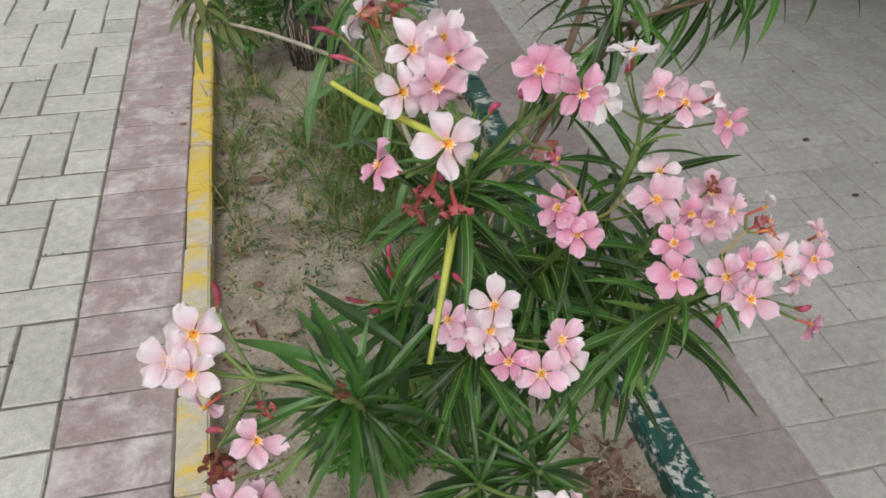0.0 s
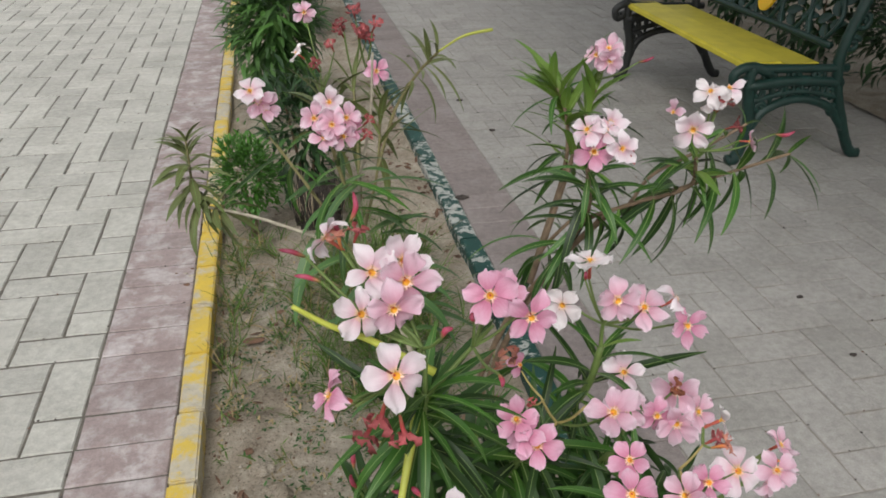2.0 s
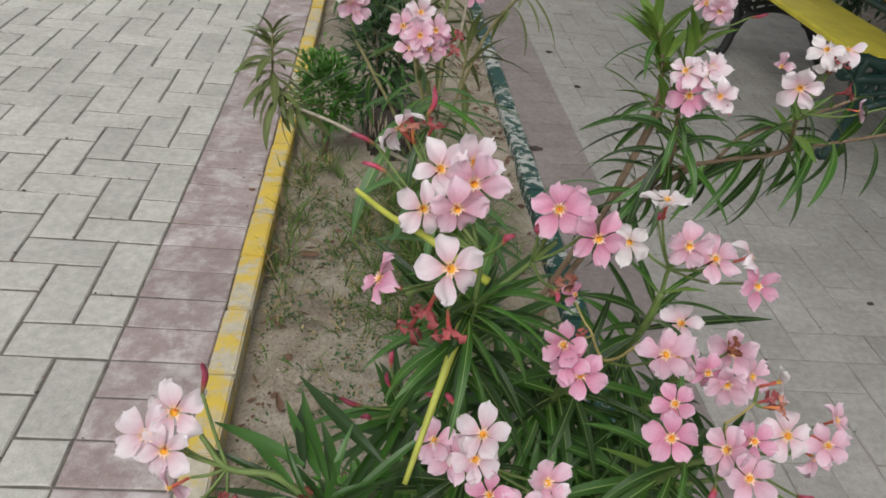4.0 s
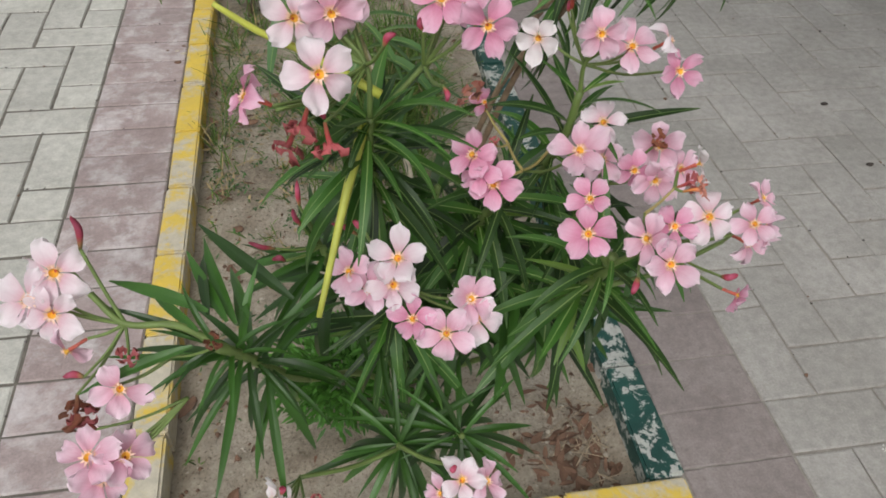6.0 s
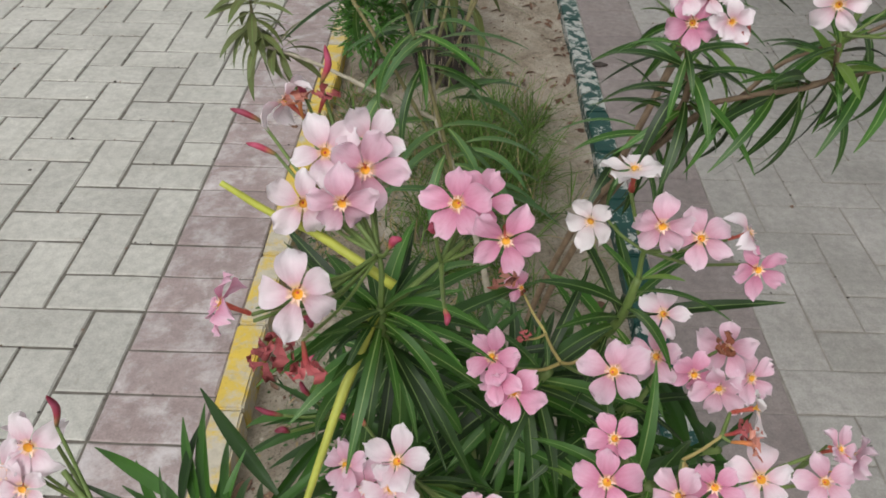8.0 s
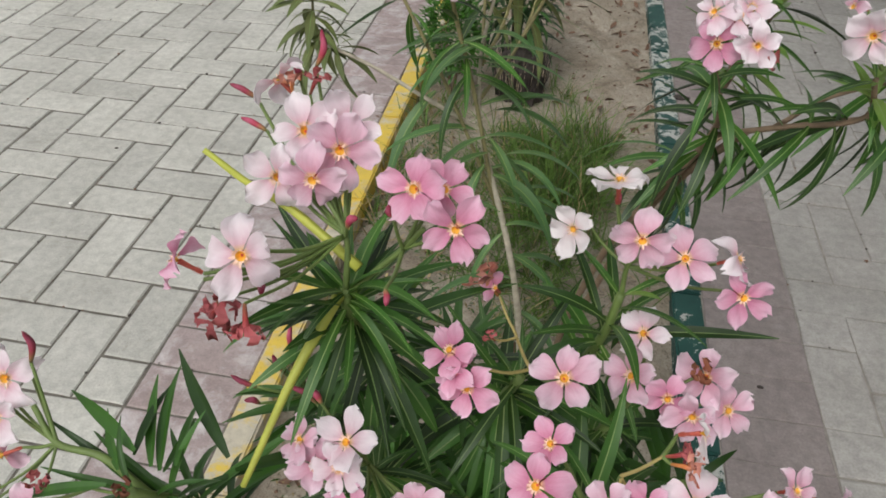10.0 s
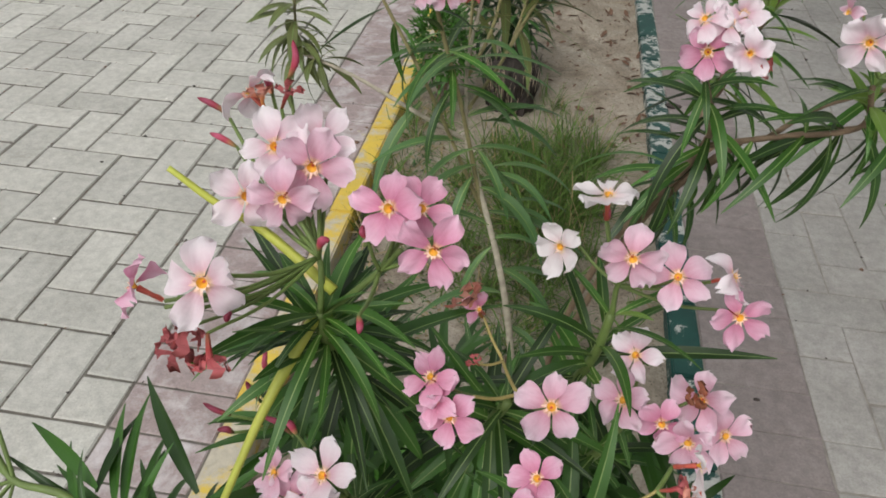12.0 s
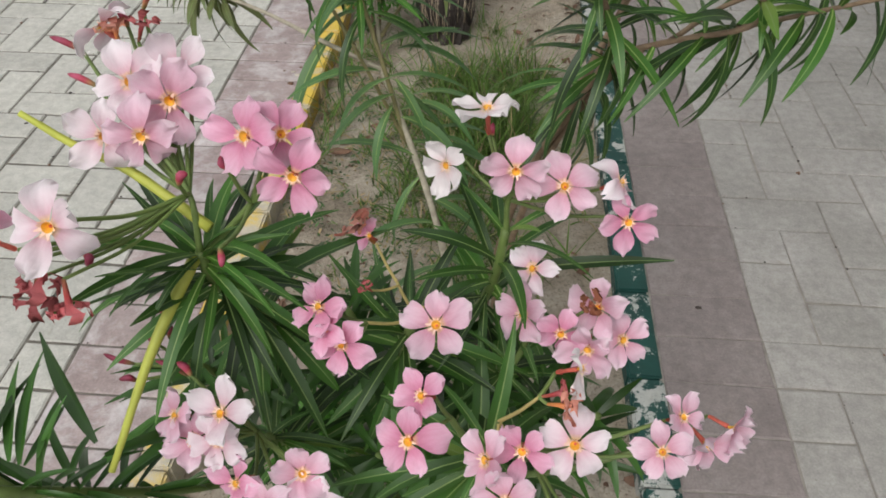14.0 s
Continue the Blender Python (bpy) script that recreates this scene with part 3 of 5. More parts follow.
# ---- kerbs ----
def kerb(name, label, x0, x1, mat, shift, start):
    thing = root(name, (0, 0, 0), label, "kerb", kind="structure")
    w = x1 - x0
    y, k = start, 0
    meshes = []
    for n in range(5):
        bm = bmesh.new()
        bmesh.ops.create_cube(bm, size=1.0, matrix=Matrix.Diagonal((w, 0.197, 0.12, 1)))
        bmesh.ops.bevel(bm, geom=bm.edges[:], offset=0.004, segments=2, affect='EDGES')
        for q in bm.verts:
            q.co += Vector((noise.noise(q.co * 30 + Vector((n * 9, 0, 0))), 0, noise.noise(q.co * 24 + Vector((0, n * 7, 0))))) * 0.0016
        me = bpy.data.meshes.new("kerb_block")
        bm.to_mesh(me)
        bm.free()
        me.materials.append(mat)
        meshes.append(me)
    while y < 6.95:
        random.seed(k * 31 + 5)
        end = y + 0.2 if k else start + shift
        m = pose((x0 + x1) / 2 + random.uniform(-0.0015, 0.0015), (y + end) / 2, -0.056 + random.uniform(-0.001, 0.0015), random.uniform(-0.3, 0.3), random.uniform(-1, 1), random.uniform(-0.5, 0.5))
        part("kerb_block", random.choice(meshes), thing, m @ Matrix.Diagonal((1, (end - y) / 0.2, 1, 1)))
        y = end
        k += 1
    return meshes


yellow_blocks = kerb("kerb_left", "low kerb of blocks with worn yellow paint", 0.192, 0.245, yellow_paint, 0.236, -0.366)
kerb("kerb_right", "low kerb of blocks with chipped dark green paint", 0.955, 1.014, green_paint, 0.21, -0.31)
kerb_end = root("kerb_end", (0, 0, 0), "low kerb of yellow blocks closing the end of the bed", "kerb", kind="structure")
for k, (xa, xb) in enumerate(((0.248, 0.42), (0.42, 0.62), (0.62, 0.82), (0.82, 1.013))):
    part("kerb_block", yellow_blocks[k], kerb_end, pose((xa + xb) / 2, -0.339, -0.056 + 0.001 * (k % 2), 0.2, 0.4 * k - 0.5, 90) @ Matrix.Diagonal((1, (xb - xa) / 0.2, 1, 1)))

# ---- the flowering oleander by the camera ----
random.seed(11)
EYE = Vector((0.55, -0.80, 1.02))


def toward(place, x=0.0, y=0.0, z=0.25):
    """A facing roughly at the walker, leaned by x, y, z."""
    return (EYE - Vector(place)).normalized() + Vector((x, y, z))


main = Shrub((0.63, -0.03, -0.04), "oleander in full pale pink bloom with long dark leaves", 0.9)

# A: tall stem with the big pale cluster
a_line = main.stem([(0.62, -0.03, -0.05), (0.594, -0.143, 0.263), (0.564, -0.288, 0.529), (0.547, -0.371, 0.682), (0.547, -0.384, 0.725)], 0.0068, 0.0032, stem_green)
main.whorls(a_line, 0.16, 0.0094, long_leaves, (-0.15, 0.75), (0.85, 1.12), 3, 0.35)
main.whorls(a_line, 0.05, 0.0088, long_leaves, (0.0, 0.6), (0.75, 1.0), 3, 0.3)
main.whorls(a_line, 0.035, 0.0072, long_leaves, (0.6, 1.15), (0.75, 1.05), 3, 0.0)
node_a = Vector((0.546, -0.375, 0.760))
main.stem([(0.547, -0.384, 0.725), node_a, (0.526, -0.359, 0.781)], 0.0021, 0.0014, stem_green)
for place, lean, shade, size, spin in (
        ((0.515, -0.448, 0.798), (0, 0, 0.0), "pale", 1.03, 0.25),
        ((0.503, -0.365, 0.789), (-0.1, 0, 0.1), "pale", 1.0, 1.0),
        ((0.514, -0.342, 0.809), (0, 0.1, 0.3), "pale", 1.05, 0.4),
        ((0.538, -0.351, 0.804), (0.1, 0, 0.1), "mid", 1.08, 0.9),
        ((0.526, -0.369, 0.793), (0.05, -0.1, 0.0), "mid", 1.0, 0.1),
        ((0.539, -0.334, 0.812), (0.25, 0.2, 0.4), "pale", 1.02, 0.6)):
    main.flower(place, toward(place, *lean), shade, size, spin, node_a)
main.flower((0.473, -0.441, 0.783), (-0.75, 0.1, 0.35), "deep", 0.85, 0.3, node_a)
main.flower((0.484, -0.300, 0.819), (-0.75, 0.15, 0.55), "pale", 0.95, 0.3, node_a, 4)
for place, axis, kind in (((0.478, -0.316, 0.789), (-0.9, 0.3, 0.15), 0), ((0.468, -0.302, 0.804), (-0.9, 0.2, 0.25), 0), ((0.505, -0.288, 0.824), (0.1, 0.2, 0.9), 2), ((0.496, -0.294, 0.816), (-0.3, 0.1, 0.8), 1), ((0.510, -0.427, 0.760), (0.3, -0.5, 0.1), 1), ((0.555, -0.399, 0.786), (0.5, -0.2, 0.6), 1)):
    main.bud(place, axis, kind)
    main.stalk(node_a, place)
for place, axis, kind in (((0.508, -0.450, 0.781), (-0.3, -0.3, -0.8), 1), ((0.516, -0.455, 0.772), (0.1, -0.4, -0.7), 1), ((0.500, -0.452, 0.768), (-0.4, -0.1, -0.9), 0)):
    main.withered(place, axis, kind)
main.stalk(node_a, (0.490, -0.445, 0.775))

# pink group beside it
node_r = Vector((0.583, -0.381, 0.761))
main.stem([(0.547, -0.384, 0.720), node_r, (0.596, -0.386, 0.782)], 0.0021, 0.0014, stem_green)
for place, lean, shade, size, spin in (((0.591, -0.390, 0.811), (0, 0, 0.0), "deep", 1.0, 0.2), ((0.617, -0.406, 0.800), (0.15, 0, -0.1), "deep", 0.9, 0.9), ((0.606, -0.380, 0.806), (0.3, 0.2, 0.1), "deep", 0.85, 0.5)):
    main.flower(place, toward(place, *lean), shade, size, spin, node_r)
for place, axis, kind in (((0.586, -0.436, 0.779), (0.1, -0.5, -0.6), 1), ((0.580, -0.393, 0.792), (-0.2, 0, 1), 1)):
    main.bud(place, axis, kind, 0.75)
    main.stalk(node_r, place)

# the long yellowed stalk and the cut green one
main.stem([(0.543, -0.382, 0.720), (0.524, -0.428, 0.686), (0.502, -0.474, 0.631)], 0.0042, 0.0020, stem_yellow, 6, "yellow-green bare stalk")
main.stem([(0.555, -0.380, 0.740), (0.509, -0.362, 0.763), (0.481, -0.360, 0.778), (0.455, -0.358, 0.797)], 0.0034, 0.0018, stem_yellow, 5, "cut yellow-green stalk")

# W: white flowers and the group on the upright stem behind
w_line = main.stem([(0.64, -0.02, -0.05), (0.663, -0.113, 0.263), (0.694, -0.248, 0.508), (0.716, -0.306, 0.632), (0.723, -0.314, 0.691)], 0.0055, 0.0032, stem_green)
main.whorls(w_line, 0.14, 0.0138, long_leaves, (-0.1, 0.8), (0.8, 1.1), 3, 0.3)
node_w = Vector((0.723, -0.311, 0.714))
main.stem([(0.723, -0.314, 0.687), node_w, (0.730, -0.318, 0.728)], 0.0021, 0.0014, stem_green)
for place, lean, shade, size, spin in (
        ((0.683, -0.308, 0.737), (-0.15, 0, 0.1), "white", 0.92, 0.7),
        ((0.726, -0.324, 0.747), (0, 0, 0.05), "mid", 1.0, 0.0),
        ((0.757, -0.316, 0.731), (0.1, 0, 0.0), "mid", 0.98, 0.5)):
    main.flower(place, toward(place, *lean), shade, size, spin, node_w)
main.flower((0.707, -0.300, 0.775), (0.15, 0.1, 1.0), "white", 1.0, 0.1, node_w)
main.flower((0.793, -0.307, 0.730), (0.7, -0.1, 0.5), "pale", 0.8, 0.2, node_w, 4)
main.flower((0.798, -0.325, 0.712), toward((0.798, -0.325, 0.712), 0.35, 0, -0.1), "deep", 0.92, 0.4, node_w)
for place, axis, kind in (((0.711, -0.288, 0.747), (0, 0.2, 1), 1),):
    main.bud(place, axis, kind, 0.75)

# M: small pink pair
m_line = main.stem([(0.63, -0.04, -0.05), (0.632, -0.166, 0.296), (0.646, -0.299, 0.529), (0.662, -0.354, 0.634)], 0.006, 0.0038, stem_green)
main.whorls(m_line, 0.19, 0.0112, long_leaves, (-0.2, 0.8), (0.85, 1.15), 3, 0.35)
node_m = Vector((0.668, -0.361, 0.652))
for place, lean, shade, size, spin in (((0.616, -0.399, 0.700), (-0.35, 0, 0.2), "deep", 0.85, 0.3), ((0.630, -0.412, 0.683), (-0.2, -0.1, 0.0), "deep", 0.92, 0.9), ((0.621, -0.407, 0.691), (-0.5, 0.1, 0.1), "deep", 0.8, 0.1)):
    main.flower(place, toward(place, *lean), shade, size, spin, (0.640, -0.386, 0.673))
main.stalk(node_m, (0.640, -0.386, 0.673), 0.0010, stem_tan)
place = (0.686, -0.418, 0.712)
main.flower(place, toward(place, 0, 0, 0.0), "mid", 1.0, 0.15, node_m)

# tan forking stalks with a spent flower
main.stalk(node_m, (0.654, -0.352, 0.676), 0.0010, stem_tan)
main.stalk((0.654, -0.352, 0.676), (0.640, -0.337, 0.694), 0.0008, stem_tan)
main.stalk((0.656, -0.354, 0.674), (0.640, -0.371, 0.686), 0.0007, stem_tan)
main.stalk(node_m, (0.676, -0.392, 0.697), 0.0010, stem_tan)
main.withered((0.639, -0.336, 0.693), (-0.6, 0.1, 0.7), 3, 1.15)
main.withered((0.642, -0.370, 0.684), (-0.4, -0.2, 0.7), 0, 0.5)

# N: group in the middle on the far side
n_line = main.stem([(0.65, -0.02, -0.05), (0.684, -0.151, 0.231), (0.714, -0.288, 0.468), (0.732, -0.350, 0.595)], 0.006, 0.0038, stem_green)
main.whorls(n_line, 0.18, 0.0125, long_leaves, (-0.2, 0.7), (0.85, 1.1), 3, 0.4)
node_n = Vector((0.742, -0.346, 0.619))
main.stalk((0.732, -0.350, 0.590), node_n, 0.002)
for place, lean, shade, size, spin in (
        ((0.742, -0.328, 0.670), (0, 0, 0.1), "pale", 0.95, 0.2), ((0.737, -0.351, 0.650), (-0.1, 0, 0.0), "mid", 0.98, 0.6),
        ((0.785, -0.350, 0.659), (0.1, 0, 0.0), "mid", 0.98, 0.3), ((0.762, -0.362, 0.645), (0.1, -0.1, -0.1), "deep", 0.9, 0.9),
        ((0.780, -0.367, 0.637), (0.2, -0.2, -0.2), "mid", 0.95, 0.5), ((0.802, -0.363, 0.644), (0.5, 0, 0.1), "mid", 0.9, 0.1)):
    main.flower(place, toward(place, *lean), shade, size, spin, node_n)

main.withered((0.778, -0.352, 0.660), (0.1, -0.3, 0.8), 2, 0.7)
main.stalk(node_n, (0.778, -0.352, 0.660))

# P and Q: the broad group over the green kerb
q_line = main.stem([(0.65, -0.04, -0.05), (0.674, -0.192, 0.231), (0.700, -0.348, 0.459), (0.716, -0.426, 0.586), (0.719, -0.443, 0.632)], 0.006, 0.0038, stem_green)
main.whorls(q_line, 0.19, 0.0118, long_leaves, (-0.25, 0.7), (0.9, 1.15), 3, 0.5)
node_p = Vector((0.696, -0.447, 0.668))
node_q = Vector((0.740, -0.459, 0.661))
main.stalk((0.717, -0.441, 0.621), node_p, 0.002)
main.stalk((0.717, -0.441, 0.621), node_q, 0.002)
for place, lean, shade, size, spin, node in (
        ((0.677, -0.478, 0.691), (0, 0, 0.0), "deep", 1.08, 0.3, node_p), ((0.682, -0.459, 0.704), (-0.1, 0.2, 0.2), "deep", 0.9, 0.9, node_p),
        ((0.716, -0.483, 0.687), (-0.1, 0, 0.0), "mid", 0.98, 0.1, node_q), ((0.734, -0.481, 0.694), (0.05, 0, 0.05), "deep", 0.9, 0.7, node_q),
        ((0.727, -0.501, 0.680), (0, -0.1, -0.1), "mid", 1.02, 0.5, node_q), ((0.760, -0.476, 0.695), (0.1, 0, 0.0), "pale", 1.1, 0.2, node_q),
        ((0.810, -0.460, 0.669), (0.4, 0, 0.1), "mid", 0.9, 0.6, node_q), ((0.821, -0.444, 0.679), (0.6, 0.1, 0.3), "mid", 0.8, 0.1, node_q)):
    main.flower(place, toward(place, *lean), shade, size * 0.86, spin, node)
main.flower((0.772, -0.517, 0.662), (0.7, -0.4, -0.1), "deep", 0.6, 0.3, node_q, 4)
main.flower((0.876, -0.396, 0.601), (0.6, -0.3, 0.2), "mid", 0.85, 0.1, (0.819, -0.420, 0.611))
main.flower((0.861, -0.403, 0.591), (0.4, -0.6, 0.3), "mid", 0.95, 0.6, (0.819, -0.420, 0.611))
main.stalk((0.720, -0.443, 0.600), (0.819, -0.420, 0.611), 0.0018)
# tan stalk with spent flowers above them
twig_end = Vector((0.742, -0.455, 0.704))
main.stalk(node_q, (0.722, -0.462, 0.690), 0.0010, stem_tan)
main.stalk((0.722, -0.462, 0.690), twig_end, 0.0009, stem_tan)
main.stalk((0.722, -0.462, 0.690), (0.722, -0.474, 0.683), 0.0008, stem_tan)
main.withered(twig_end, (0.9, 0.1, 0.2), 0, 0.8)
main.withered(twig_end + Vector((0.004, -0.004, 0.0)), (0.8, -0.3, 0.4), 3, 0.8)
main.flower((0.763, -0.442, 0.713), (0.9, -0.1, 0.5), "white", 0.75, 0.4, twig_end, 2)
main.bud((0.764, -0.505, 0.668), (0.4, -0.4, 0.5), 1)
main.bud((0.711, -0.495, 0.664), (-0.3, -0.4, -0.5), 1)

# B: the low group in front
b_line = main.stem([(0.61, -0.04, -0.05), (0.581, -0.180, 0.210), (0.565, -0.336, 0.448), (0.564, -0.403, 0.563)], 0.006, 0.0038, stem_green)
main.whorls(b_line, 0.22, 0.0106, long_leaves, (-0.35, 0.6), (0.85, 1.1), 3, 0.45)
node_b = Vector((0.566, -0.418, 0.594))
main.stalk((0.563, -0.403, 0.553), node_b, 0.002)
for place, lean, shade, size, spin in (
        ((0.559, -0.440, 0.646), (0, 0, 0.0), "pale", 1.0, 0.15), ((0.525, -0.434, 0.631), (-0.25, 0, 0.1), "mid", 0.85, 0.5),
        ((0.539, -0.445, 0.623), (-0.1, -0.1, 0.0), "mid", 0.95, 0.9), ((0.555, -0.447, 0.627), (0.1, -0.1, -0.1), "pale", 0.95, 0.4),
        ((0.567, -0.463, 0.607), (-0.1, -0.1, 0), "deep", 0.85, 0.3), ((0.589, -0.477, 0.604), (0, -0.1, 0.0), "mid", 0.95, 0.7),
        ((0.609, -0.460, 0.619), (0.1, 0, 0.1), "mid", 0.95, 0.2), ((0.613, -0.466, 0.605), (0.3, -0.1, -0.1), "pale", 0.9, 0.6)):
    main.flower(place, toward(place, *lean), shade, size, spin, node_b)
for place, axis, kind in (((0.538, -0.422, 0.657), (-0.4, 0.1, 0.5), 1), ((0.533, -0.418, 0.651), (-0.6, 0, 0.4), 0)):
    main.bud(place, axis, kind)
    main.stalk(node_b, place)

# buds on the short shoot
r_line = main.stem([(0.60, -0.04, -0.05), (0.550, -0.173, 0.264), (0.516, -0.308, 0.489), (0.508, -0.365, 0.590)], 0.005, 0.0033, stem_green)
main.whorls(r_line, 0.16, 0.0106, long_leaves, (-0.1, 0.7), (0.8, 1.05), 3, 0.25)
for place, axis, kind in (((0.494, -0.378, 0.627), (-0.2, -0.1, 0.8), 0), ((0.499, -0.372, 0.629), (0.1, 0.1, 0.9), 1), ((0.472, -0.381, 0.609), (-0.8, 0, 0.4), 0), ((0.479, -0.394, 0.608), (-0.6, -0.3, 0.4), 1), ((0.493, -0.360, 0.632), (0, 0.3, 0.9), 0)):
    main.bud(place, axis, kind)
    main.stalk((0.507, -0.368, 0.596), place)

# L: the branch leaning over the yellow kerb
l_line = main.stem([(0.60, -0.05, -0.05), (0.541, -0.210, 0.210), (0.479, -0.386, 0.449), (0.447, -0.477, 0.605), (0.437, -0.492, 0.632)], 0.0048, 0.0034, stem_green)
main.whorls(l_line, 0.17, 0.0078, slim_leaves, (-0.5, 0.9), (0.75, 1.05), 3, 0.4)
# broad upright leaves round its tip
for base, way in (((0.486, -0.457, 0.638), (-0.053, 0.053, 0.016)), ((0.449, -0.476, 0.640), (-0.023, 0.060, 0.008)), ((0.444, -0.476, 0.643), (-0.026, 0.055, 0.005)),
                  ((0.433, -0.472, 0.651), (-0.047, 0.032, 0.001)), ((0.451, -0.476, 0.639), (-0.003, 0.044, -0.014)), ((0.457, -0.471, 0.640), (-0.013, 0.048, -0.006)),
                  ((0.427, -0.484, 0.646), (-0.031, 0.038, -0.004)), ((0.433, -0.474, 0.649), (-0.010, 0.053, -0.003)), ((0.491, -0.462, 0.633), (0.045, 0.046, -0.024)), ((0.423, -0.492, 0.642), (-0.057, -0.006, -0.015))):
    main.leaf(Vector(base) - UP * 0.006, Vector(way), UP - Vector((0, 0.5, 0)), broad_leaves, 1.18 * Vector(way).length / 0.08 / 0.9)
main.withered((0.437, -0.494, 0.635), (0, -0.2, 1), 2, 0.5)
node_l = Vector((0.383, -0.476, 0.645))
main.stem([(0.442, -0.484, 0.620), (0.413, -0.477, 0.640), node_l, (0.364, -0.463, 0.661)], 0.003, 0.0018, stem_green)
for place, lean, shade, size, spin in (
        ((0.347, -0.458, 0.677), (-0.1, 0, 0.1), "pale", 1.12, 0.2), ((0.330, -0.466, 0.663), (-0.3, 0, 0.0), "pale", 1.0, 0.8),
        ((0.342, -0.472, 0.655), (-0.1, -0.2, -0.2), "pale", 0.95, 0.4), ((0.374, -0.529, 0.579), (0, 0, 0.1), "mid", 1.0, 0.6),
        ((0.353, -0.530, 0.584), (-0.2, 0, 0.1), "mid", 1.0, 0.1), ((0.360, -0.539, 0.572), (-0.1, -0.1, -0.1), "mid", 0.95, 0.9)):
    main.flower(place, toward(place, *lean), shade, size, spin, node_l if place[2] > 0.6 else (0.412, -0.497, 0.590))
main.flower((0.346, -0.484, 0.633), (-0.7, -0.3, -0.2), "mid", 0.75, 0.5, node_l, 3)
main.flower((0.379, -0.510, 0.624), toward((0.379, -0.510, 0.624), 0.1, 0, 0.0), "mid", 0.85, 0.3, (0.408, -0.490, 0.625), 4)
main.bud((0.364, -0.451, 0.688), (0.0, 0.1, 1), 2)
main.stalk(node_l, (0.364, -0.451, 0.688))
main.withered((0.354, -0.510, 0.623), (-0.2, -0.2, -0.9), 2)
main.bud((0.360, -0.505, 0.633), (-0.9, 0, 0.1), 1)
main.withered((0.386, -0.501, 0.636), (0.2, -0.2, 0.8), 0, 0.7)
main.withered((0.359, -0.518, 0.596), (-0.2, 0, 0.9), 0, 0.9)

# low leafy shoots under the flowers
for points, reach in (
        ([(0.63, -0.05, -0.05), (0.625, -0.210, 0.210), (0.633, -0.368, 0.491)], 0.16),
        ([(0.64, -0.04, -0.05), (0.695, -0.170, 0.209), (0.748, -0.329, 0.491)], 0.15), ([(0.65, -0.03, -0.05), (0.722, -0.194, 0.263), (0.795, -0.374, 0.573)], 0.13)):
    line = main.stem(points, 0.005, 0.003, stem_green)
    main.whorls(line, reach, 0.0138, hang_leaves, (-0.4, 0.5), (0.8, 1.1), 3, 0.5)
for points, reach in (
        ([(0.64, -0.05, -0.05), (0.663, -0.234, 0.264), (0.685, -0.369, 0.531)], 0.2), ([(0.64, -0.03, -0.05), (0.68, -0.16, 0.3), (0.694, -0.279, 0.549)], 0.2),
        ([(0.63, -0.03, -0.05), (0.62, -0.17, 0.3), (0.609, -0.317, 0.606)], 0.18), ([(0.65, -0.04, -0.05), (0.733, -0.212, 0.231), (0.782, -0.338, 0.480)], 0.18)):
    line = main.stem(points, 0.005, 0.003, stem_green)
    main.whorls(line, reach, 0.0131, long_leaves, (-0.3, 0.8), (0.8, 1.1), 3, 0.35)
# the low rosette at the very front, with its few flowers
low_line = main.stem([(0.62, -0.06, -0.05), (0.598, -0.245, 0.145), (0.568, -0.405, 0.358), (0.559, -0.456, 0.429)], 0.0045, 0.003, stem_green)
main.whorls(low_line, 0.09, 0.0062, slim_leaves, (-0.35, 0.6), (0.8, 1.1), 4, 0.3)
low_right = main.stem([(0.63, -0.06, -0.05), (0.627, -0.257, 0.167), (0.617, -0.421, 0.390), (0.613, -0.464, 0.445)], 0.004, 0.0026, stem_green)
main.whorls(low_right, 0.08, 0.0072, slim_leaves, (-0.3, 0.5), (0.85, 1.05), 3, 0.3)
node_f = Vector((0.597, -0.500, 0.462))
main.stalk((0.559, -0.456, 0.429), node_f, 0.0018)
for place, lean, shade, size, count in (((0.597, -0.531, 0.494), (0, 0, 0.1), "pale", 0.9, 5), ((0.619, -0.526, 0.478), (0.5, 0.1, 0.0), "mid", 0.85, 5), ((0.581, -0.531, 0.478), (-0.6, 0, 0.1), "mid", 0.7, 4)):
    main.flower(place, toward(place, *lean), shade, size, None, node_f, count)
main.bud((0.591, -0.526, 0.501), (0.1, -0.2, 1), 1)
node_g = Vector((0.474, -0.493, 0.462))
main.stalk((0.559, -0.456, 0.425), node_g, 0.0018)
for place, axis, shade, size, count in (((0.455, -0.523, 0.485), (-0.7, -0.2, 0.5), "white", 0.85, 5), ((0.469, -0.524, 0.481), (0.3, -0.5, 0.5), "white", 0.75, 4)):
    main.flower(place, axis, shade, size, None, node_g, count)
main.bud((0.462, -0.520, 0.489), (0, -0.2, 1), 1)
main.withered((0.478, -0.519, 0.472), (0.4, -0.3, 0.3), 0, 0.8)
# thin dead stems at the foot
for k in range(4):
    x = 0.575 + 0.012 * k
    main.stem([(x + 0.03, -0.06, -0.05), (x + random.uniform(-0.01, 0.01), -0.2, 0.15), (x - 0.02, -0.3 - 0.02 * k, 0.36)], 0.0025, 0.0012, stem_grey)
# spent flowers in the tall cluster and a half-open one in the middle
for place, axis, kind in (((0.496, -0.308, 0.810), (-0.2, 0.2, 0.8), 3), ((0.505, -0.304, 0.812), (0.3, 0.2, 0.8), 0)):
    main.withered(place, axis, kind, 0.85)
    main.stalk(node_a, place)
main.flower((0.637, -0.341, 0.704), (-0.2, -0.4, 0.7), "deep", 0.55, 0.4, None, 3)

main.finish()

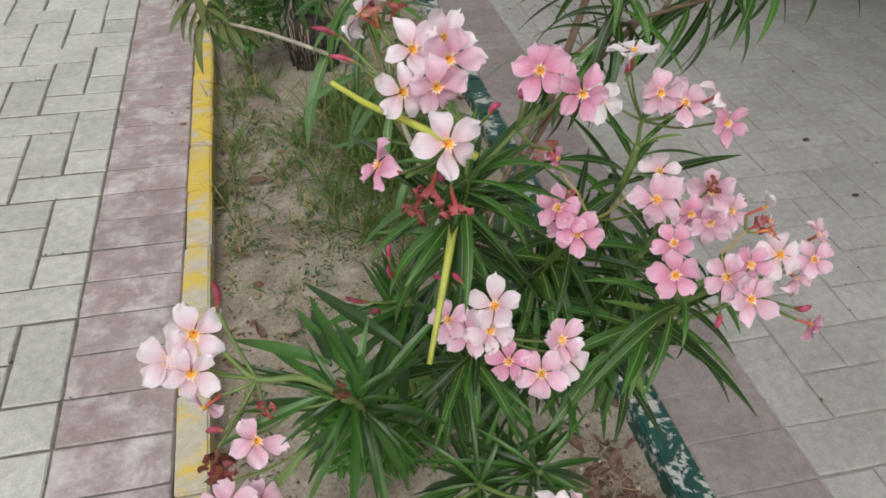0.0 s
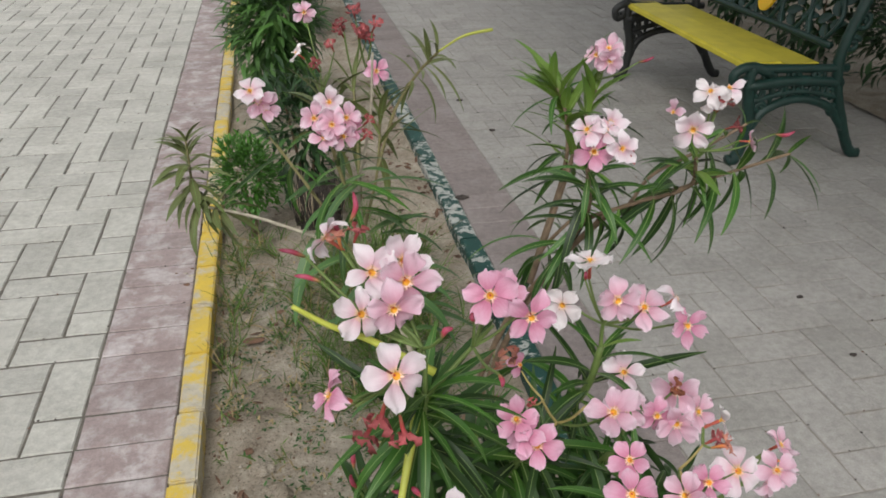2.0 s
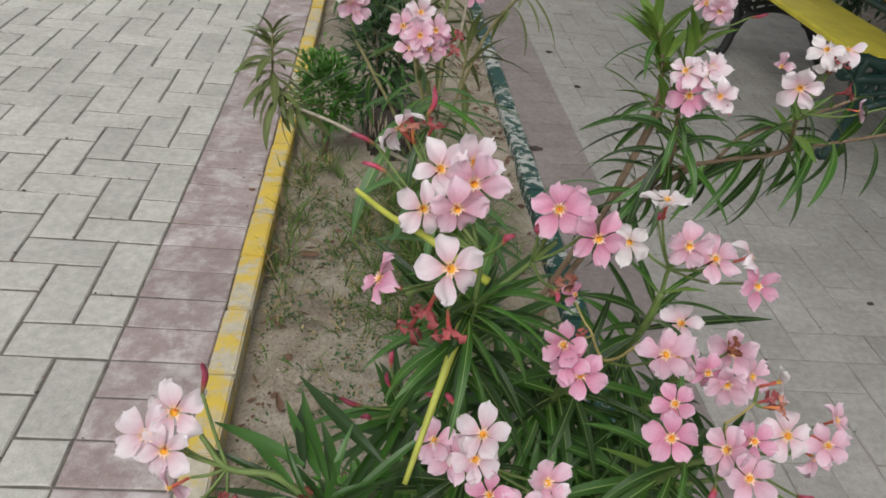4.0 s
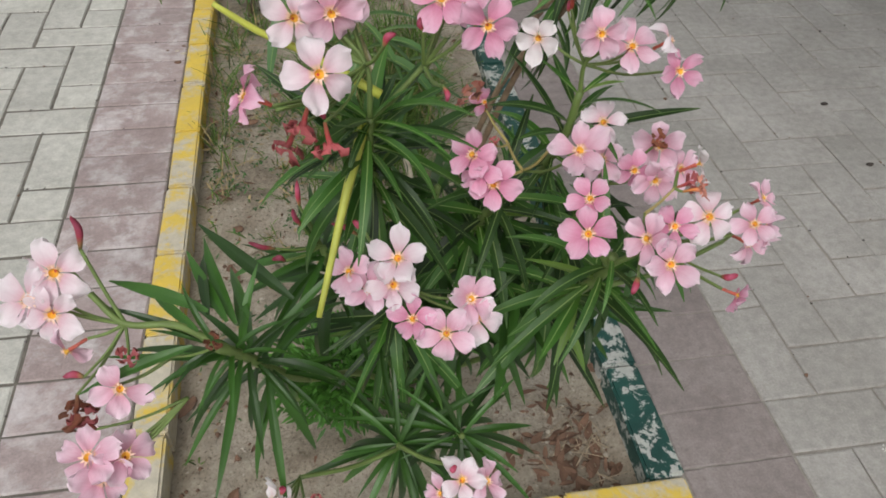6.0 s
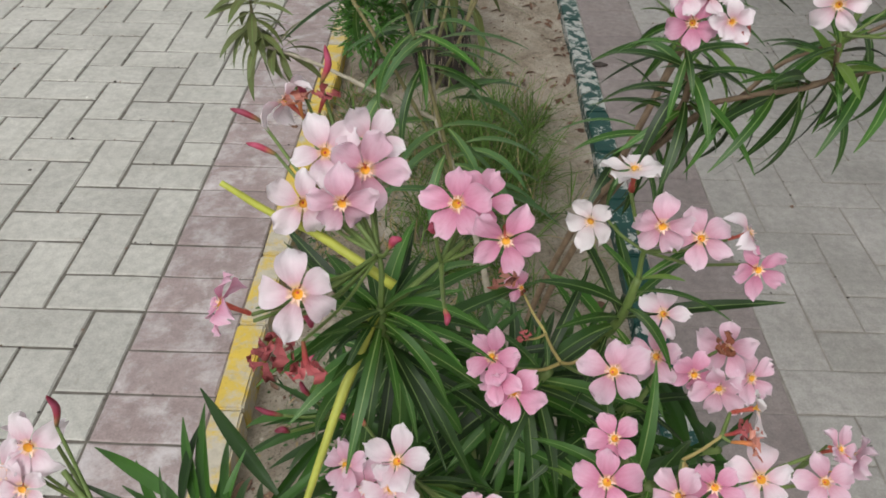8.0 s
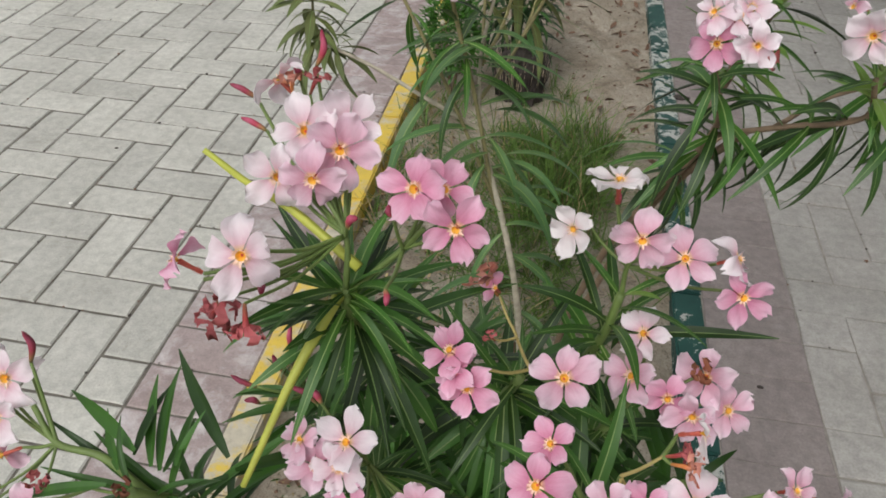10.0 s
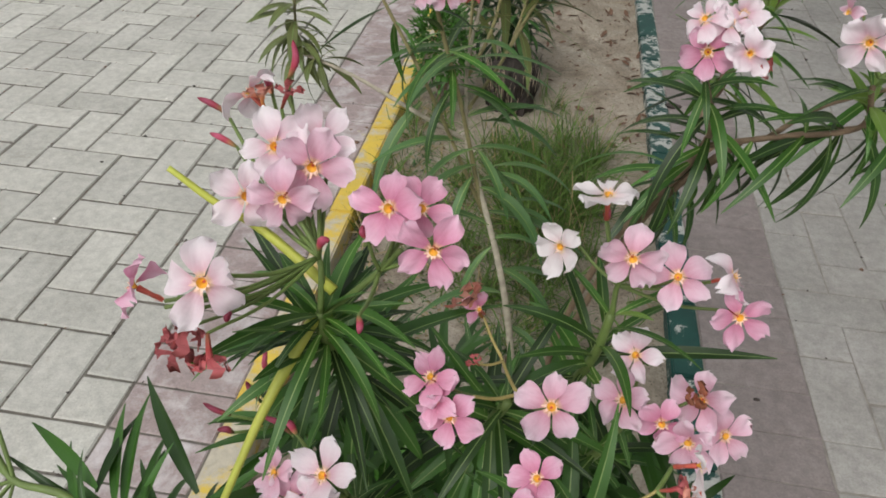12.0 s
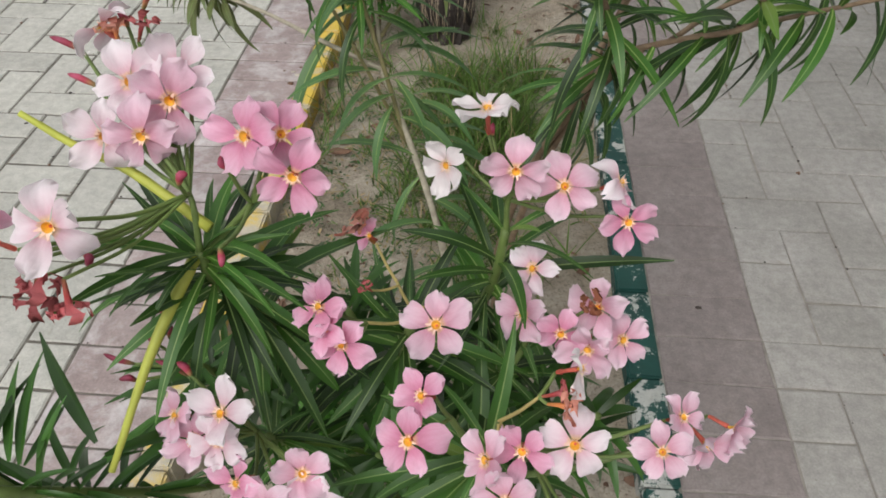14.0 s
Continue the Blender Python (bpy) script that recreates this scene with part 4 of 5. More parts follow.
# ---- the bare-stemmed oleander behind ----
random.seed(23)
mid = Shrub((0.675, 0.10, -0.04), "oleander with bare grey stems and a few pink flowers")
mid.stem([(0.675, 0.10, -0.05), (0.664, 0.086, 0.154), (0.633, 0.091, 0.354), (0.566, 0.146, 0.541)], 0.0066, 0.0036, stem_grey, 8)
l_branch = mid.stem([(0.566, 0.146, 0.539), (0.49, 0.150, 0.575), (0.41, 0.175, 0.600), (0.335, 0.195, 0.615)], 0.0032, 0.0023, stem_grey, 8)
l_shoot = mid.stem([(0.335, 0.195, 0.615), (0.328, 0.205, 0.645), (0.326, 0.222, 0.705)], 0.0022, 0.0015, stem_olive, 8)
mid.whorls(l_shoot, 0.100, 0.0095, olive_leaves, (-0.3, 0.95), (0.8, 1.05), 5, 0.25)
mid.whorls(l_branch, 0.035, 0.0085, olive_leaves, (-0.6, 0.4), (0.8, 1.05), 5, 0.35)
mid.stem([(0.566, 0.146, 0.539), (0.560, 0.167, 0.638), (0.578, 0.164, 0.741), (0.584, 0.170, 0.832)], 0.0026, 0.0017, stem_grey, 8)
c_line = mid.stem([(0.597, 0.117, 0.448), (0.557, 0.146, 0.589), (0.530, 0.149, 0.681), (0.524, 0.144, 0.711)], 0.0030, 0.0026, stem_olive, 8)
mid.whorls(c_line, 0.10, 0.026, long_leaves, (-0.2, 0.7), (0.9, 1.15), 3, 0.3)
node_c = Vector((0.523, 0.142, 0.721))
for place, lean, shade, size in (
        ((0.523, 0.126, 0.751), (0, 0, 0.2), "mid", 1.0), ((0.501, 0.137, 0.757), (-0.3, 0, 0.2), "mid", 1.0), ((0.543, 0.136, 0.756), (0.3, 0, 0.2), "mid", 1.0),
        ((0.512, 0.126, 0.734), (-0.2, -0.2, 0), "mid", 1.0), ((0.537, 0.121, 0.736), (0.2, -0.2, 0), "mid", 1.0), ((0.523, 0.157, 0.771), (0, 0.1, 0.6), "pale", 1.0), ((0.551, 0.141, 0.741), (0.5, 0, 0), "deep", 0.9)):
    mid.flower(place, toward(place, *lean), shade, size, None, node_c)
for place in ((0.565, 0.141, 0.741), (0.560, 0.126, 0.726)):
    mid.withered(place, (0.4, -0.2, 0.5), 0)
d_line = mid.stem([(0.597, 0.117, 0.448), (0.517, 0.151, 0.599), (0.442, 0.182, 0.718)], 0.0026, 0.0022, stem_olive, 8)
mid.whorls(d_line, 0.07, 0.024, long_leaves, (-0.2, 0.6), (0.8, 1.0), 2, 0.3)
for place, lean, shade in (((0.431, 0.170, 0.773), (-0.1, 0, 0.2), "mid"), ((0.422, 0.167, 0.788), (-0.2, 0, 0.5), "pale"), ((0.440, 0.172, 0.763), (0.2, 0, 0), "mid")):
    mid.flower(place, toward(place, *lean), shade, 1.0, None, (0.442, 0.182, 0.723))
# leaves off the bare stem
for place, way in (((0.597, 0.147, 0.438), (0.9, -0.1, 0.25)), ((0.582, 0.156, 0.479), (0.95, 0.1, 0.35)), ((0.567, 0.169, 0.519), (1.0, -0.1, 0.3)), ((0.608, 0.139, 0.386), (-0.5, -0.5, -0.3)), ((0.618, 0.136, 0.354), (0.9, -0.3, 0.1)), ((0.560, 0.176, 0.619), (0.9, 0.0, 0.1)),
                   ((0.561, 0.178, 0.638), (0.85, -0.2, 0.2)), ((0.557, 0.176, 0.589), (-0.9, -0.1, -0.2)), ((0.562, 0.182, 0.653), (-0.8, -0.3, -0.1)), ((0.497, 0.196, 0.564), (-0.4, -0.6, -0.4)), ((0.623, 0.136, 0.344), (0.8, 0.3, 0.3)), ((0.639, 0.131, 0.249), (0.8, -0.4, 0.2)), ((0.644, 0.132, 0.228), (-0.8, -0.2, 0.2)),
                   ((0.559, 0.171, 0.599), (0.9, -0.3, 0.35)), ((0.559, 0.172, 0.629), (-0.95, -0.2, 0.3)), ((0.559, 0.174, 0.646), (-0.7, -0.6, 0.3)), ((0.563, 0.161, 0.569), (0.8, 0.4, 0.4)), ((0.572, 0.151, 0.529), (-0.9, -0.4, 0.1)), ((0.577, 0.146, 0.509), (-0.7, -0.7, 0.2)),
                   ((0.587, 0.141, 0.479), (0.85, -0.5, 0.35)), ((0.602, 0.133, 0.427), (-0.9, 0.1, 0.2)), ((0.607, 0.128, 0.407), (0.9, 0.2, 0.35)), ((0.628, 0.117, 0.323), (-0.8, -0.4, 0.3))):
    place = Vector(place) + Vector((0.005, -0.025, 0.01))
    mid.leaf(place, Vector(way) + Vector((0, 0, random.uniform(-0.3, 0.3))), UP, arch_leaves, random.uniform(0.7, 1.05))

# broad arching leaves where the stems fork
for x, y, z, u, v, w in (
        (0.564, 0.144, 0.538, -0.70, -0.35, 0.06),
        (0.585, 0.160, 0.561, 0.74, -0.12, 0.06),
        (0.606, 0.134, 0.513, 0.76, -0.07, 0.16),
        (0.627, 0.110, 0.472, 0.52, -0.02, 0.27),
        (0.583, 0.141, 0.529, 0.33, -0.41, -0.34),
        (0.579, 0.122, 0.500, -0.21, -0.53, -0.37),
        (0.598, 0.158, 0.554, 0.29, 0.08, 0.50),
        (0.562, 0.206, 0.645, 0.56, -0.10, 0.10),
        (0.536, 0.199, 0.642, -0.52, -0.33, -0.01),
        (0.534, 0.179, 0.613, -0.50, -0.34, -0.02),
        (0.567, 0.189, 0.620, 0.64, -0.13, 0.01),
        (0.534, 0.190, 0.631, -0.44, -0.21, 0.21)):
    way = Vector((u, v, w))
    mid.leaf((x, y, z), way.normalized() + UP * 0.35, UP, arch_leaves, way.length * 1.1)
    way = Euler((0, 0, random.uniform(-0.7, 0.7))).to_matrix() @ way
    if random.random() < 0.6:
        continue
    mid.leaf((x, y, z - 0.012), way.normalized() + UP * random.uniform(0.1, 0.5), UP, arch_leaves, way.length * random.uniform(0.8, 1.2))

# faded heads at the back of the same shrub
random.seed(41)
for points, reach in (([(0.561, 0.183, 0.638), (0.541, 0.340, 0.610), (0.529, 0.466, 0.685)], 0.12), ([(0.562, 0.171, 0.619), (0.576, 0.320, 0.629), (0.586, 0.458, 0.711)], 0.12), ([(0.565, 0.156, 0.579), (0.603, 0.290, 0.610), (0.626, 0.402, 0.687)], 0.12)):
    line = mid.stem(points, 0.0026, 0.0022, stem_olive)
    mid.whorls(line, reach, 0.017, dull_leaves, (0.3, 1.1), (0.9, 1.3), 3, -0.2)
for base, n in (((0.532, 0.465, 0.734), 2), ((0.586, 0.458, 0.765), 4), ((0.608, 0.446, 0.779), 4)):
    for k in range(n):
        p = Vector(base) + Vector((random.uniform(-0.03, 0.03), random.uniform(-0.02, 0.02), random.uniform(-0.02, 0.03)))
        mid.withered(p, (random.uniform(-0.5, 0.5), -0.3, 0.8), random.choice((0, 1)), 1.25)
        mid.stalk(Vector(base) - UP * 0.05, p)
mid.flower((0.616, 0.374, 0.746), toward((0.616, 0.374, 0.746)), "deep", 1.05, None, (0.626, 0.402, 0.696))
mid.flower((0.492, 0.439, 0.763), (-0.7, -0.3, 0.3), "white", 0.95, None, (0.528, 0.466, 0.703), 4)
mid.flower((0.514, 0.550, 0.803), toward((0.514, 0.550, 0.803)), "mid", 1.0, None, (0.533, 0.466, 0.722))
y_branch = mid.stem([(0.603, 0.290, 0.610), (0.646, 0.379, 0.676), (0.686, 0.399, 0.729), (0.721, 0.389, 0.770)], 0.0028, 0.0024, stem_olive)
mid.whorls(y_branch, 0.07, 0.010, dull_leaves, (0.0, 0.9), (0.8, 1.1), 3, 0.2)
mid.stem([(0.721, 0.389, 0.770), (0.762, 0.383, 0.796), (0.808, 0.375, 0.807)], 0.0018, 0.0028, stem_yellow)

# ---- the oleander hanging over the green kerb ----
random.seed(37)
side = Shrub((0.705, 0.12, -0.04), "oleander leaning over the green kerb with pink flowers")
s_line = side.stem([(0.705, 0.12, -0.05), (0.714, 0.105, 0.206), (0.750, 0.039, 0.457), (0.785, -0.021, 0.589), (0.812, -0.055, 0.683), (0.798, -0.081, 0.739), (0.786, -0.101, 0.768)], 0.0055, 0.0026, stem_brown, 8)
side.stem([(0.712, 0.12, -0.05), (0.728, 0.094, 0.227), (0.767, 0.029, 0.477), (0.798, -0.026, 0.607), (0.838, -0.066, 0.693)], 0.005, 0.004, stem_brown, 8)
side.whorls(s_line, 0.19, 0.019, hang_leaves, (-0.4, 0.55), (0.85, 1.1), 3, 0.35)
r_branch = side.stem([(0.814, -0.053, 0.679), (0.858, -0.073, 0.704), (0.919, -0.094, 0.733), (0.908, -0.115, 0.779)], 0.0030, 0.0022, stem_brown, 8)
side.whorls(r_branch, 0.19, 0.022, hang_leaves, (-0.35, 0.6), (0.75, 1.0), 3, 0.3)
side.whorls(r_branch, 0.04, 0.012, lime_leaves, (0.5, 1.1), (0.45, 0.7), 3)
b_branch = side.stem([(0.775, 0.014, 0.547), (0.844, 0.096, 0.659), (0.900, 0.155, 0.772)], 0.0045, 0.003, stem_brown, 8)
side.whorls(b_branch, 0.13, 0.014, lime_leaves, (0.1, 1.2), (0.95, 1.3), 3, 0.0)
side.whorls(b_branch, 0.17, 0.04, long_leaves, (-0.3, 0.3), (0.8, 1.0), 3, 0.3)
u_shoot = side.stem([(0.803, 0.069, 0.554), (0.850, 0.115, 0.670), (0.855, 0.141, 0.739), (0.838, 0.163, 0.785)], 0.0036, 0.0024, stem_brown, 8)
side.whorls(u_shoot, 0.07, 0.010, lime_leaves, (0.55, 1.35), (1.0, 1.35), 3, -0.2)
side.whorls(u_shoot, 0.13, 0.022, long_leaves, (-0.1, 0.5), (0.8, 1.05), 3, 0.3)
e_branch = side.stem([(0.858, -0.073, 0.704), (0.945, -0.077, 0.730), (1.036, -0.105, 0.772)], 0.0024, 0.0018, stem_brown, 8)
side.whorls(e_branch, 0.14, 0.028, long_leaves, (-0.3, 0.7), (0.8, 1.0), 3, 0.3)
side.whorls(e_branch, 0.15, 0.060, hang_leaves, (-0.5, 0.4), (0.9, 1.15), 3, 0.5)
f_branch = side.stem([(0.858, -0.073, 0.704), (0.922, -0.005, 0.709), (1.006, 0.030, 0.724), (1.076, 0.040, 0.754)], 0.0026, 0.002, stem_brown, 8)
side.whorls(f_branch, 0.12, 0.040, hang_leaves, (-0.5, 0.5), (0.9, 1.15), 3, 0.5)
g_branch = side.stem([(0.750, 0.039, 0.457), (0.803, 0.069, 0.554), (0.863, 0.085, 0.610)], 0.004, 0.0025, stem_brown, 8)
side.whorls(g_branch, 0.10, 0.030, hang_leaves, (-0.3, 0.6), (0.9, 1.1), 3, 0.5)
node_s = Vector((0.785, -0.111, 0.778))
for place, lean, shade, size in (((0.778, -0.128, 0.800), (0, 0, 0), "deep", 1.05), ((0.772, -0.117, 0.821), (-0.1, 0, 0.5), "pale", 0.95), ((0.790, -0.122, 0.822), (0.1, 0.1, 0.5), "pale", 0.9), ((0.807, -0.133, 0.804), (0.4, -0.1, 0.2), "pale", 0.9), ((0.799, -0.113, 0.826), (0.3, 0.1, 0.6), "pale", 0.85)):
    side.flower(place, toward(place, *lean), shade, size, None, node_s)
side.withered((0.809, -0.123, 0.787), (0.5, -0.2, 0.2), 0)
node_t = Vector((0.907, -0.120, 0.789))
for place, lean, shade, size, n in (((0.886, -0.133, 0.820), (0, 0, 0), "pale", 1.05, 5), ((0.922, -0.105, 0.839), (0.3, 0.2, 0.5), "white", 0.95, 4), ((0.912, -0.110, 0.854), (-0.1, 0.3, 0.8), "white", 0.9, 4), ((0.947, -0.090, 0.850), (0.6, 0, 0.3), "pale", 0.85, 3), ((0.873, -0.109, 0.832), (-0.6, 0.1, 0.3), "mid", 0.7, 3)):
    side.flower(place, toward(place, *lean), shade, size, None, node_t, n)
for place, axis, kind in (((0.924, -0.110, 0.829), (0.3, -0.2, 0.8), 0), ((0.939, -0.110, 0.809), (0.8, -0.2, 0.3), 0)):
    side.withered(place, axis, kind)
    side.stalk(node_t, place)
side.flower((0.967, -0.120, 0.797), (0.9, -0.3, 0.2), "mid", 0.6, None, node_t, 3)
side.bud((0.996, -0.120, 0.804), (0.947, -0.104, 0.154), 2)
side.stalk(node_t, (0.996, -0.120, 0.804))
node_u = Vector((0.902, 0.155, 0.787))
for place, lean, shade in (((0.910, 0.150, 0.832), (0.1, 0, 0.5), "mid"), ((0.895, 0.155, 0.822), (-0.3, 0, 0.3), "mid"), ((0.925, 0.155, 0.822), (0.4, 0, 0.2), "pale"), ((0.910, 0.140, 0.817), (0, -0.2, 0), "mid")):
    side.flower(place, toward(place, *lean), shade, 0.95, None, node_u)
side.bud((0.955, 0.145, 0.812), (0.9, 0, 0.3), 2)
side.stalk(node_u, (0.955, 0.145, 0.812))

# ---- low bushes, stump, grass ----
def leaf_cloud(count, centre, radius, length, width, mat, droop=(0.0, 0.5), lift=0.35, hollow=0.45):
    """Many small blades on an uneven, gappy crown."""
    sets = []
    for k in range(count):
        d = Vector((random.gauss(0, 1), random.gauss(0, 1), random.gauss(0.2, 0.8))).normalized()
        lump = 0.75 + 0.45 * noise.noise(d * 2.3 + Vector(centre) * 3)
        if noise.noise(d * 4.1 + Vector((5, 1, 2))) < -0.28:
            continue
        r = lump * (hollow + (1 - hollow) * random.random() ** 0.6)
        p = Vector(centre) + Vector((d.x * radius[0], d.y * radius[1], d.z * radius[2])) * r
        if p.z < -0.01:
            continue
        v, f, _ = leaf_data(random.uniform(0.7, 1.2) * length, random.uniform(0.7, 1.2) * width, random.uniform(*droop), 0.3, 0.0, 3)
        way = d + Vector((random.uniform(-0.6, 0.6), random.uniform(-0.6, 0.6), lift + random.uniform(-0.4, 0.4)))
        m = Matrix.Translation(p) @ frame_from(way, UP + d * 0.3)
        sets.append(([m @ Vector(q) for q in v], f, 0))
    v, f, i = join(sets)
    return mesh_of("crown", v, f, [mat])


def bush(name, foot, label, clouds, stems):
    e = root(name, foot, label, "bush")
    back = Matrix.Translation(-Vector(foot))
    for args in clouds:
        part("crown", leaf_cloud(*args), e, back)
    for pts in stems:
        v, f = tube_data(smooth_line(pts, 5), 0.006, 0.003, 6, 0.1)
        part("trunk", mesh_of("trunk", v, f, [stem_brown]), e, back)


random.seed(51)
bush("small_bush", (0.345, 1.30, -0.03), "small rounded bright green bush with fine leaves", [(2300, (0.345, 1.30, 0.17), (0.12, 0.13, 0.17), 0.021, 0.0085, leaf_fresh)],
     [[(0.345, 1.30, -0.05), (0.34, 1.29, 0.1), (0.32, 1.27, 0.2)], [(0.35, 1.31, -0.05), (0.37, 1.32, 0.1), (0.39, 1.33, 0.2)]])
bush("leafy_bush", (0.46, 2.45, -0.03), "leafy green bush with long leaves filling the bed", [(900, (0.47, 2.45, 0.36), (0.20, 0.40, 0.36), 0.11, 0.021, leaf_many, (0.3, 1.0), 0.2), (800, (0.46, 2.25, 0.40), (0.19, 0.24, 0.32), 0.10, 0.020, leaf_bright, (0.2, 0.9), 0.3)],
     [[(0.46, 2.45, -0.05), (0.44, 2.4, 0.2), (0.4, 2.3, 0.5)], [(0.48, 2.45, -0.05), (0.5, 2.46, 0.25), (0.56, 2.45, 0.5)]])
bush("leafy_bush", (0.55, 3.9, 0.0), "dark leafy green bush far along the bed", [(1700, (0.55, 3.9, 0.42), (0.34, 0.6, 0.42), 0.12, 0.022, leaf_dark, (0.3, 1.0), 0.1)],
     [[(0.55, 3.9, -0.05), (0.52, 3.85, 0.2), (0.45, 3.8, 0.5)]])
bush("sprouting_bush", (0.52, 1.52, -0.03), "dark green sprouts with long leaves behind the stump", [(420, (0.505, 1.52, 0.22), (0.135, 0.13, 0.24), 0.085, 0.015, leaf_dark, (0.2, 0.9), 0.4), (170, (0.53, 1.47, 0.20), (0.12, 0.12, 0.22), 0.08, 0.014, leaf_many, (0.2, 0.9), 0.4)],
     [[(0.52, 1.52, -0.05), (0.50, 1.51, 0.15), (0.47, 1.49, 0.34)], [(0.53, 1.51, -0.05), (0.55, 1.48, 0.12), (0.57, 1.46, 0.30)]])


def fibre_stump():
    """A dark stub of matted upright fibres."""
    e = root("stump", (0.55, 1.36, -0.03), "dark stump of matted dead fibres in the bed", "stump")
    bm = bmesh.new()
    bmesh.ops.create_cone(bm, cap_ends=True, segments=18, radius1=0.07, radius2=0.055, depth=0.15, matrix=Matrix.Translation((0, 0, 0.06)))
    bmesh.ops.subdivide_edges(bm, edges=bm.edges[:], cuts=2, use_grid_fill=True)
    for q in bm.verts:
        q.co += Vector((noise.noise(q.co * 40), noise.noise(q.co * 40 + Vector((9, 0, 0))), 1.3 * noise.noise(q.co * 30))) * 0.024
    me = bpy.data.meshes.new("core")
    bm.to_mesh(me)
    bm.free()
    me.materials.append(stub_dark)
    part("core", me, e)
    sets = []
    for k in range(320):
        a, r = random.uniform(0, 6.28), random.uniform(0.05, 0.075)
        p = Vector((math.cos(a) * r, math.sin(a) * r, random.uniform(-0.01, 0.06)))
        q = p + Vector((math.cos(a) * random.uniform(0, 0.02), math.sin(a) * random.uniform(0, 0.02), random.uniform(0.05, 0.13)))
        v, f = tube_data([p, (p + q) / 2 + Vector((random.uniform(-0.005, 0.005), 0, 0)), q], 0.0016, 0.0006, 4)
        sets.append((v, f, 0 if random.random() < 0.75 else 1))
    v, f, i = join(sets)
    ob = part("fibre_mat", mesh_of("fibre_mat", v, f, [stub_dark, twig_pale], i), e)
    ob["kind"] = "stuff"


fibre_stump()


def blades(name, label, patches, dry, seed):
    """Tufts of arching blades: (x, y, spread x, spread y, number of tufts, blades in a tuft, height)."""
    random.seed(seed)
    sets = []
    for x, y, sx, sy, n, per, h in patches:
        for k in range(n):
            cx, cy = random.gauss(x, sx), random.gauss(y, sy)
            size = random.uniform(0.55, 1.25)
            tilt = Vector((random.gauss(0, 0.25), random.gauss(0, 0.25), 0))
            for q in range(round(per * random.uniform(0.5, 1.4))):
                px, py = random.gauss(cx, 0.008), random.gauss(cy, 0.008)
                if not BED_L + 0.005 < px < BED_R - 0.01:
                    continue
                L = h * size * random.uniform(0.35, 1.2)
                a = random.uniform(0, 6.28)
                lean = random.uniform(0.1, 1.0)
                d = (Vector((math.cos(a) * lean, math.sin(a) * lean, 1)) + tilt).normalized()
                v, f, _ = leaf_data(L, random.uniform(0.0018, 0.0040), random.uniform(0.2, 1.5) * lean, 0.1, random.uniform(-0.8, 0.8), 5)
                m = Matrix.Translation((px, py, soil_height(px, py) - 0.003)) @ frame_from(d, Vector((-math.cos(a), -math.sin(a), 0.4)))
                sets.append(([m @ Vector(p) for p in v], f, 1 if random.random() < dry else 0))
    v, f, i = join(sets)
    ob = new(name, mesh_of(name, v, f, [grass_blade, straw], i))
    return tagged(ob, label, "grass", kind="stuff")


blades("grass", "thin green and straw-coloured grass along the yellow kerb", [
    (0.285, 0.95, 0.02, 0.14, 20, 9, 0.11), (0.30, 0.66, 0.025, 0.10, 11, 8, 0.09), (0.40, 0.92, 0.05, 0.09, 14, 9, 0.09),
    (0.28, 0.48, 0.015, 0.08, 7, 7, 0.05), (0.45, 0.62, 0.06, 0.08, 12, 8, 0.05), (0.33, 1.18, 0.04, 0.06, 14, 10, 0.09), (0.40, 0.42, 0.05, 0.06, 8, 7, 0.04), (0.50, 0.80, 0.04, 0.05, 12, 9, 0.07), (0.285, 0.15, 0.015, 0.12, 4, 6, 0.04)], 0.3, 61)
blades("grass", "dense fresh green grass tufts in the bed", [
    (0.64, 0.92, 0.08, 0.09, 60, 17, 0.15), (0.73, 0.76, 0.06, 0.10, 52, 17, 0.15), (0.60, 0.68, 0.06, 0.10, 36, 16, 0.12), (0.79, 1.04, 0.035, 0.05, 18, 12, 0.17), (0.55, 1.08, 0.08, 0.05, 18, 12, 0.10), (0.67, 0.45, 0.08, 0.09, 34, 14, 0.10), (0.68, 1.38, 0.02, 0.03, 6, 9, 0.09), (0.52, 0.85, 0.05, 0.06, 10, 12, 0.07)], 0.09, 62)


def creeper(label, patches, seed):
    """Low mats of tiny dull leaves: (x, y, spread x, spread y, number)."""
    random.seed(seed)
    sets = []
    for x, y, sx, sy, n in patches:
        for k in range(n):
            px, py = random.gauss(x, sx), random.gauss(y, sy)
            if not BED_L + 0.006 < px < BED_R - 0.01 or noise.noise((px * 14, py * 14, 4)) < -0.05:
                continue
            a = random.uniform(0, 6.28)
            v, f, _ = leaf_data(random.uniform(0.006, 0.016), random.uniform(0.003, 0.006), random.uniform(-0.3, 0.8), 0.3, 0.0, 3)
            m = Matrix.Translation((px, py, soil_height(px, py) + random.uniform(0.0, 0.012))) @ frame_from(Vector((math.cos(a), math.sin(a), random.uniform(-0.1, 0.9))), UP)
            sets.append(([m @ Vector(p) for p in v], f, random.choice((0, 0, 1))))
    v, f, i = join(sets)
    tagged(new("weed", mesh_of("weed", v, f, [leaf_many, straw], i)), label, "weed", kind="stuff")


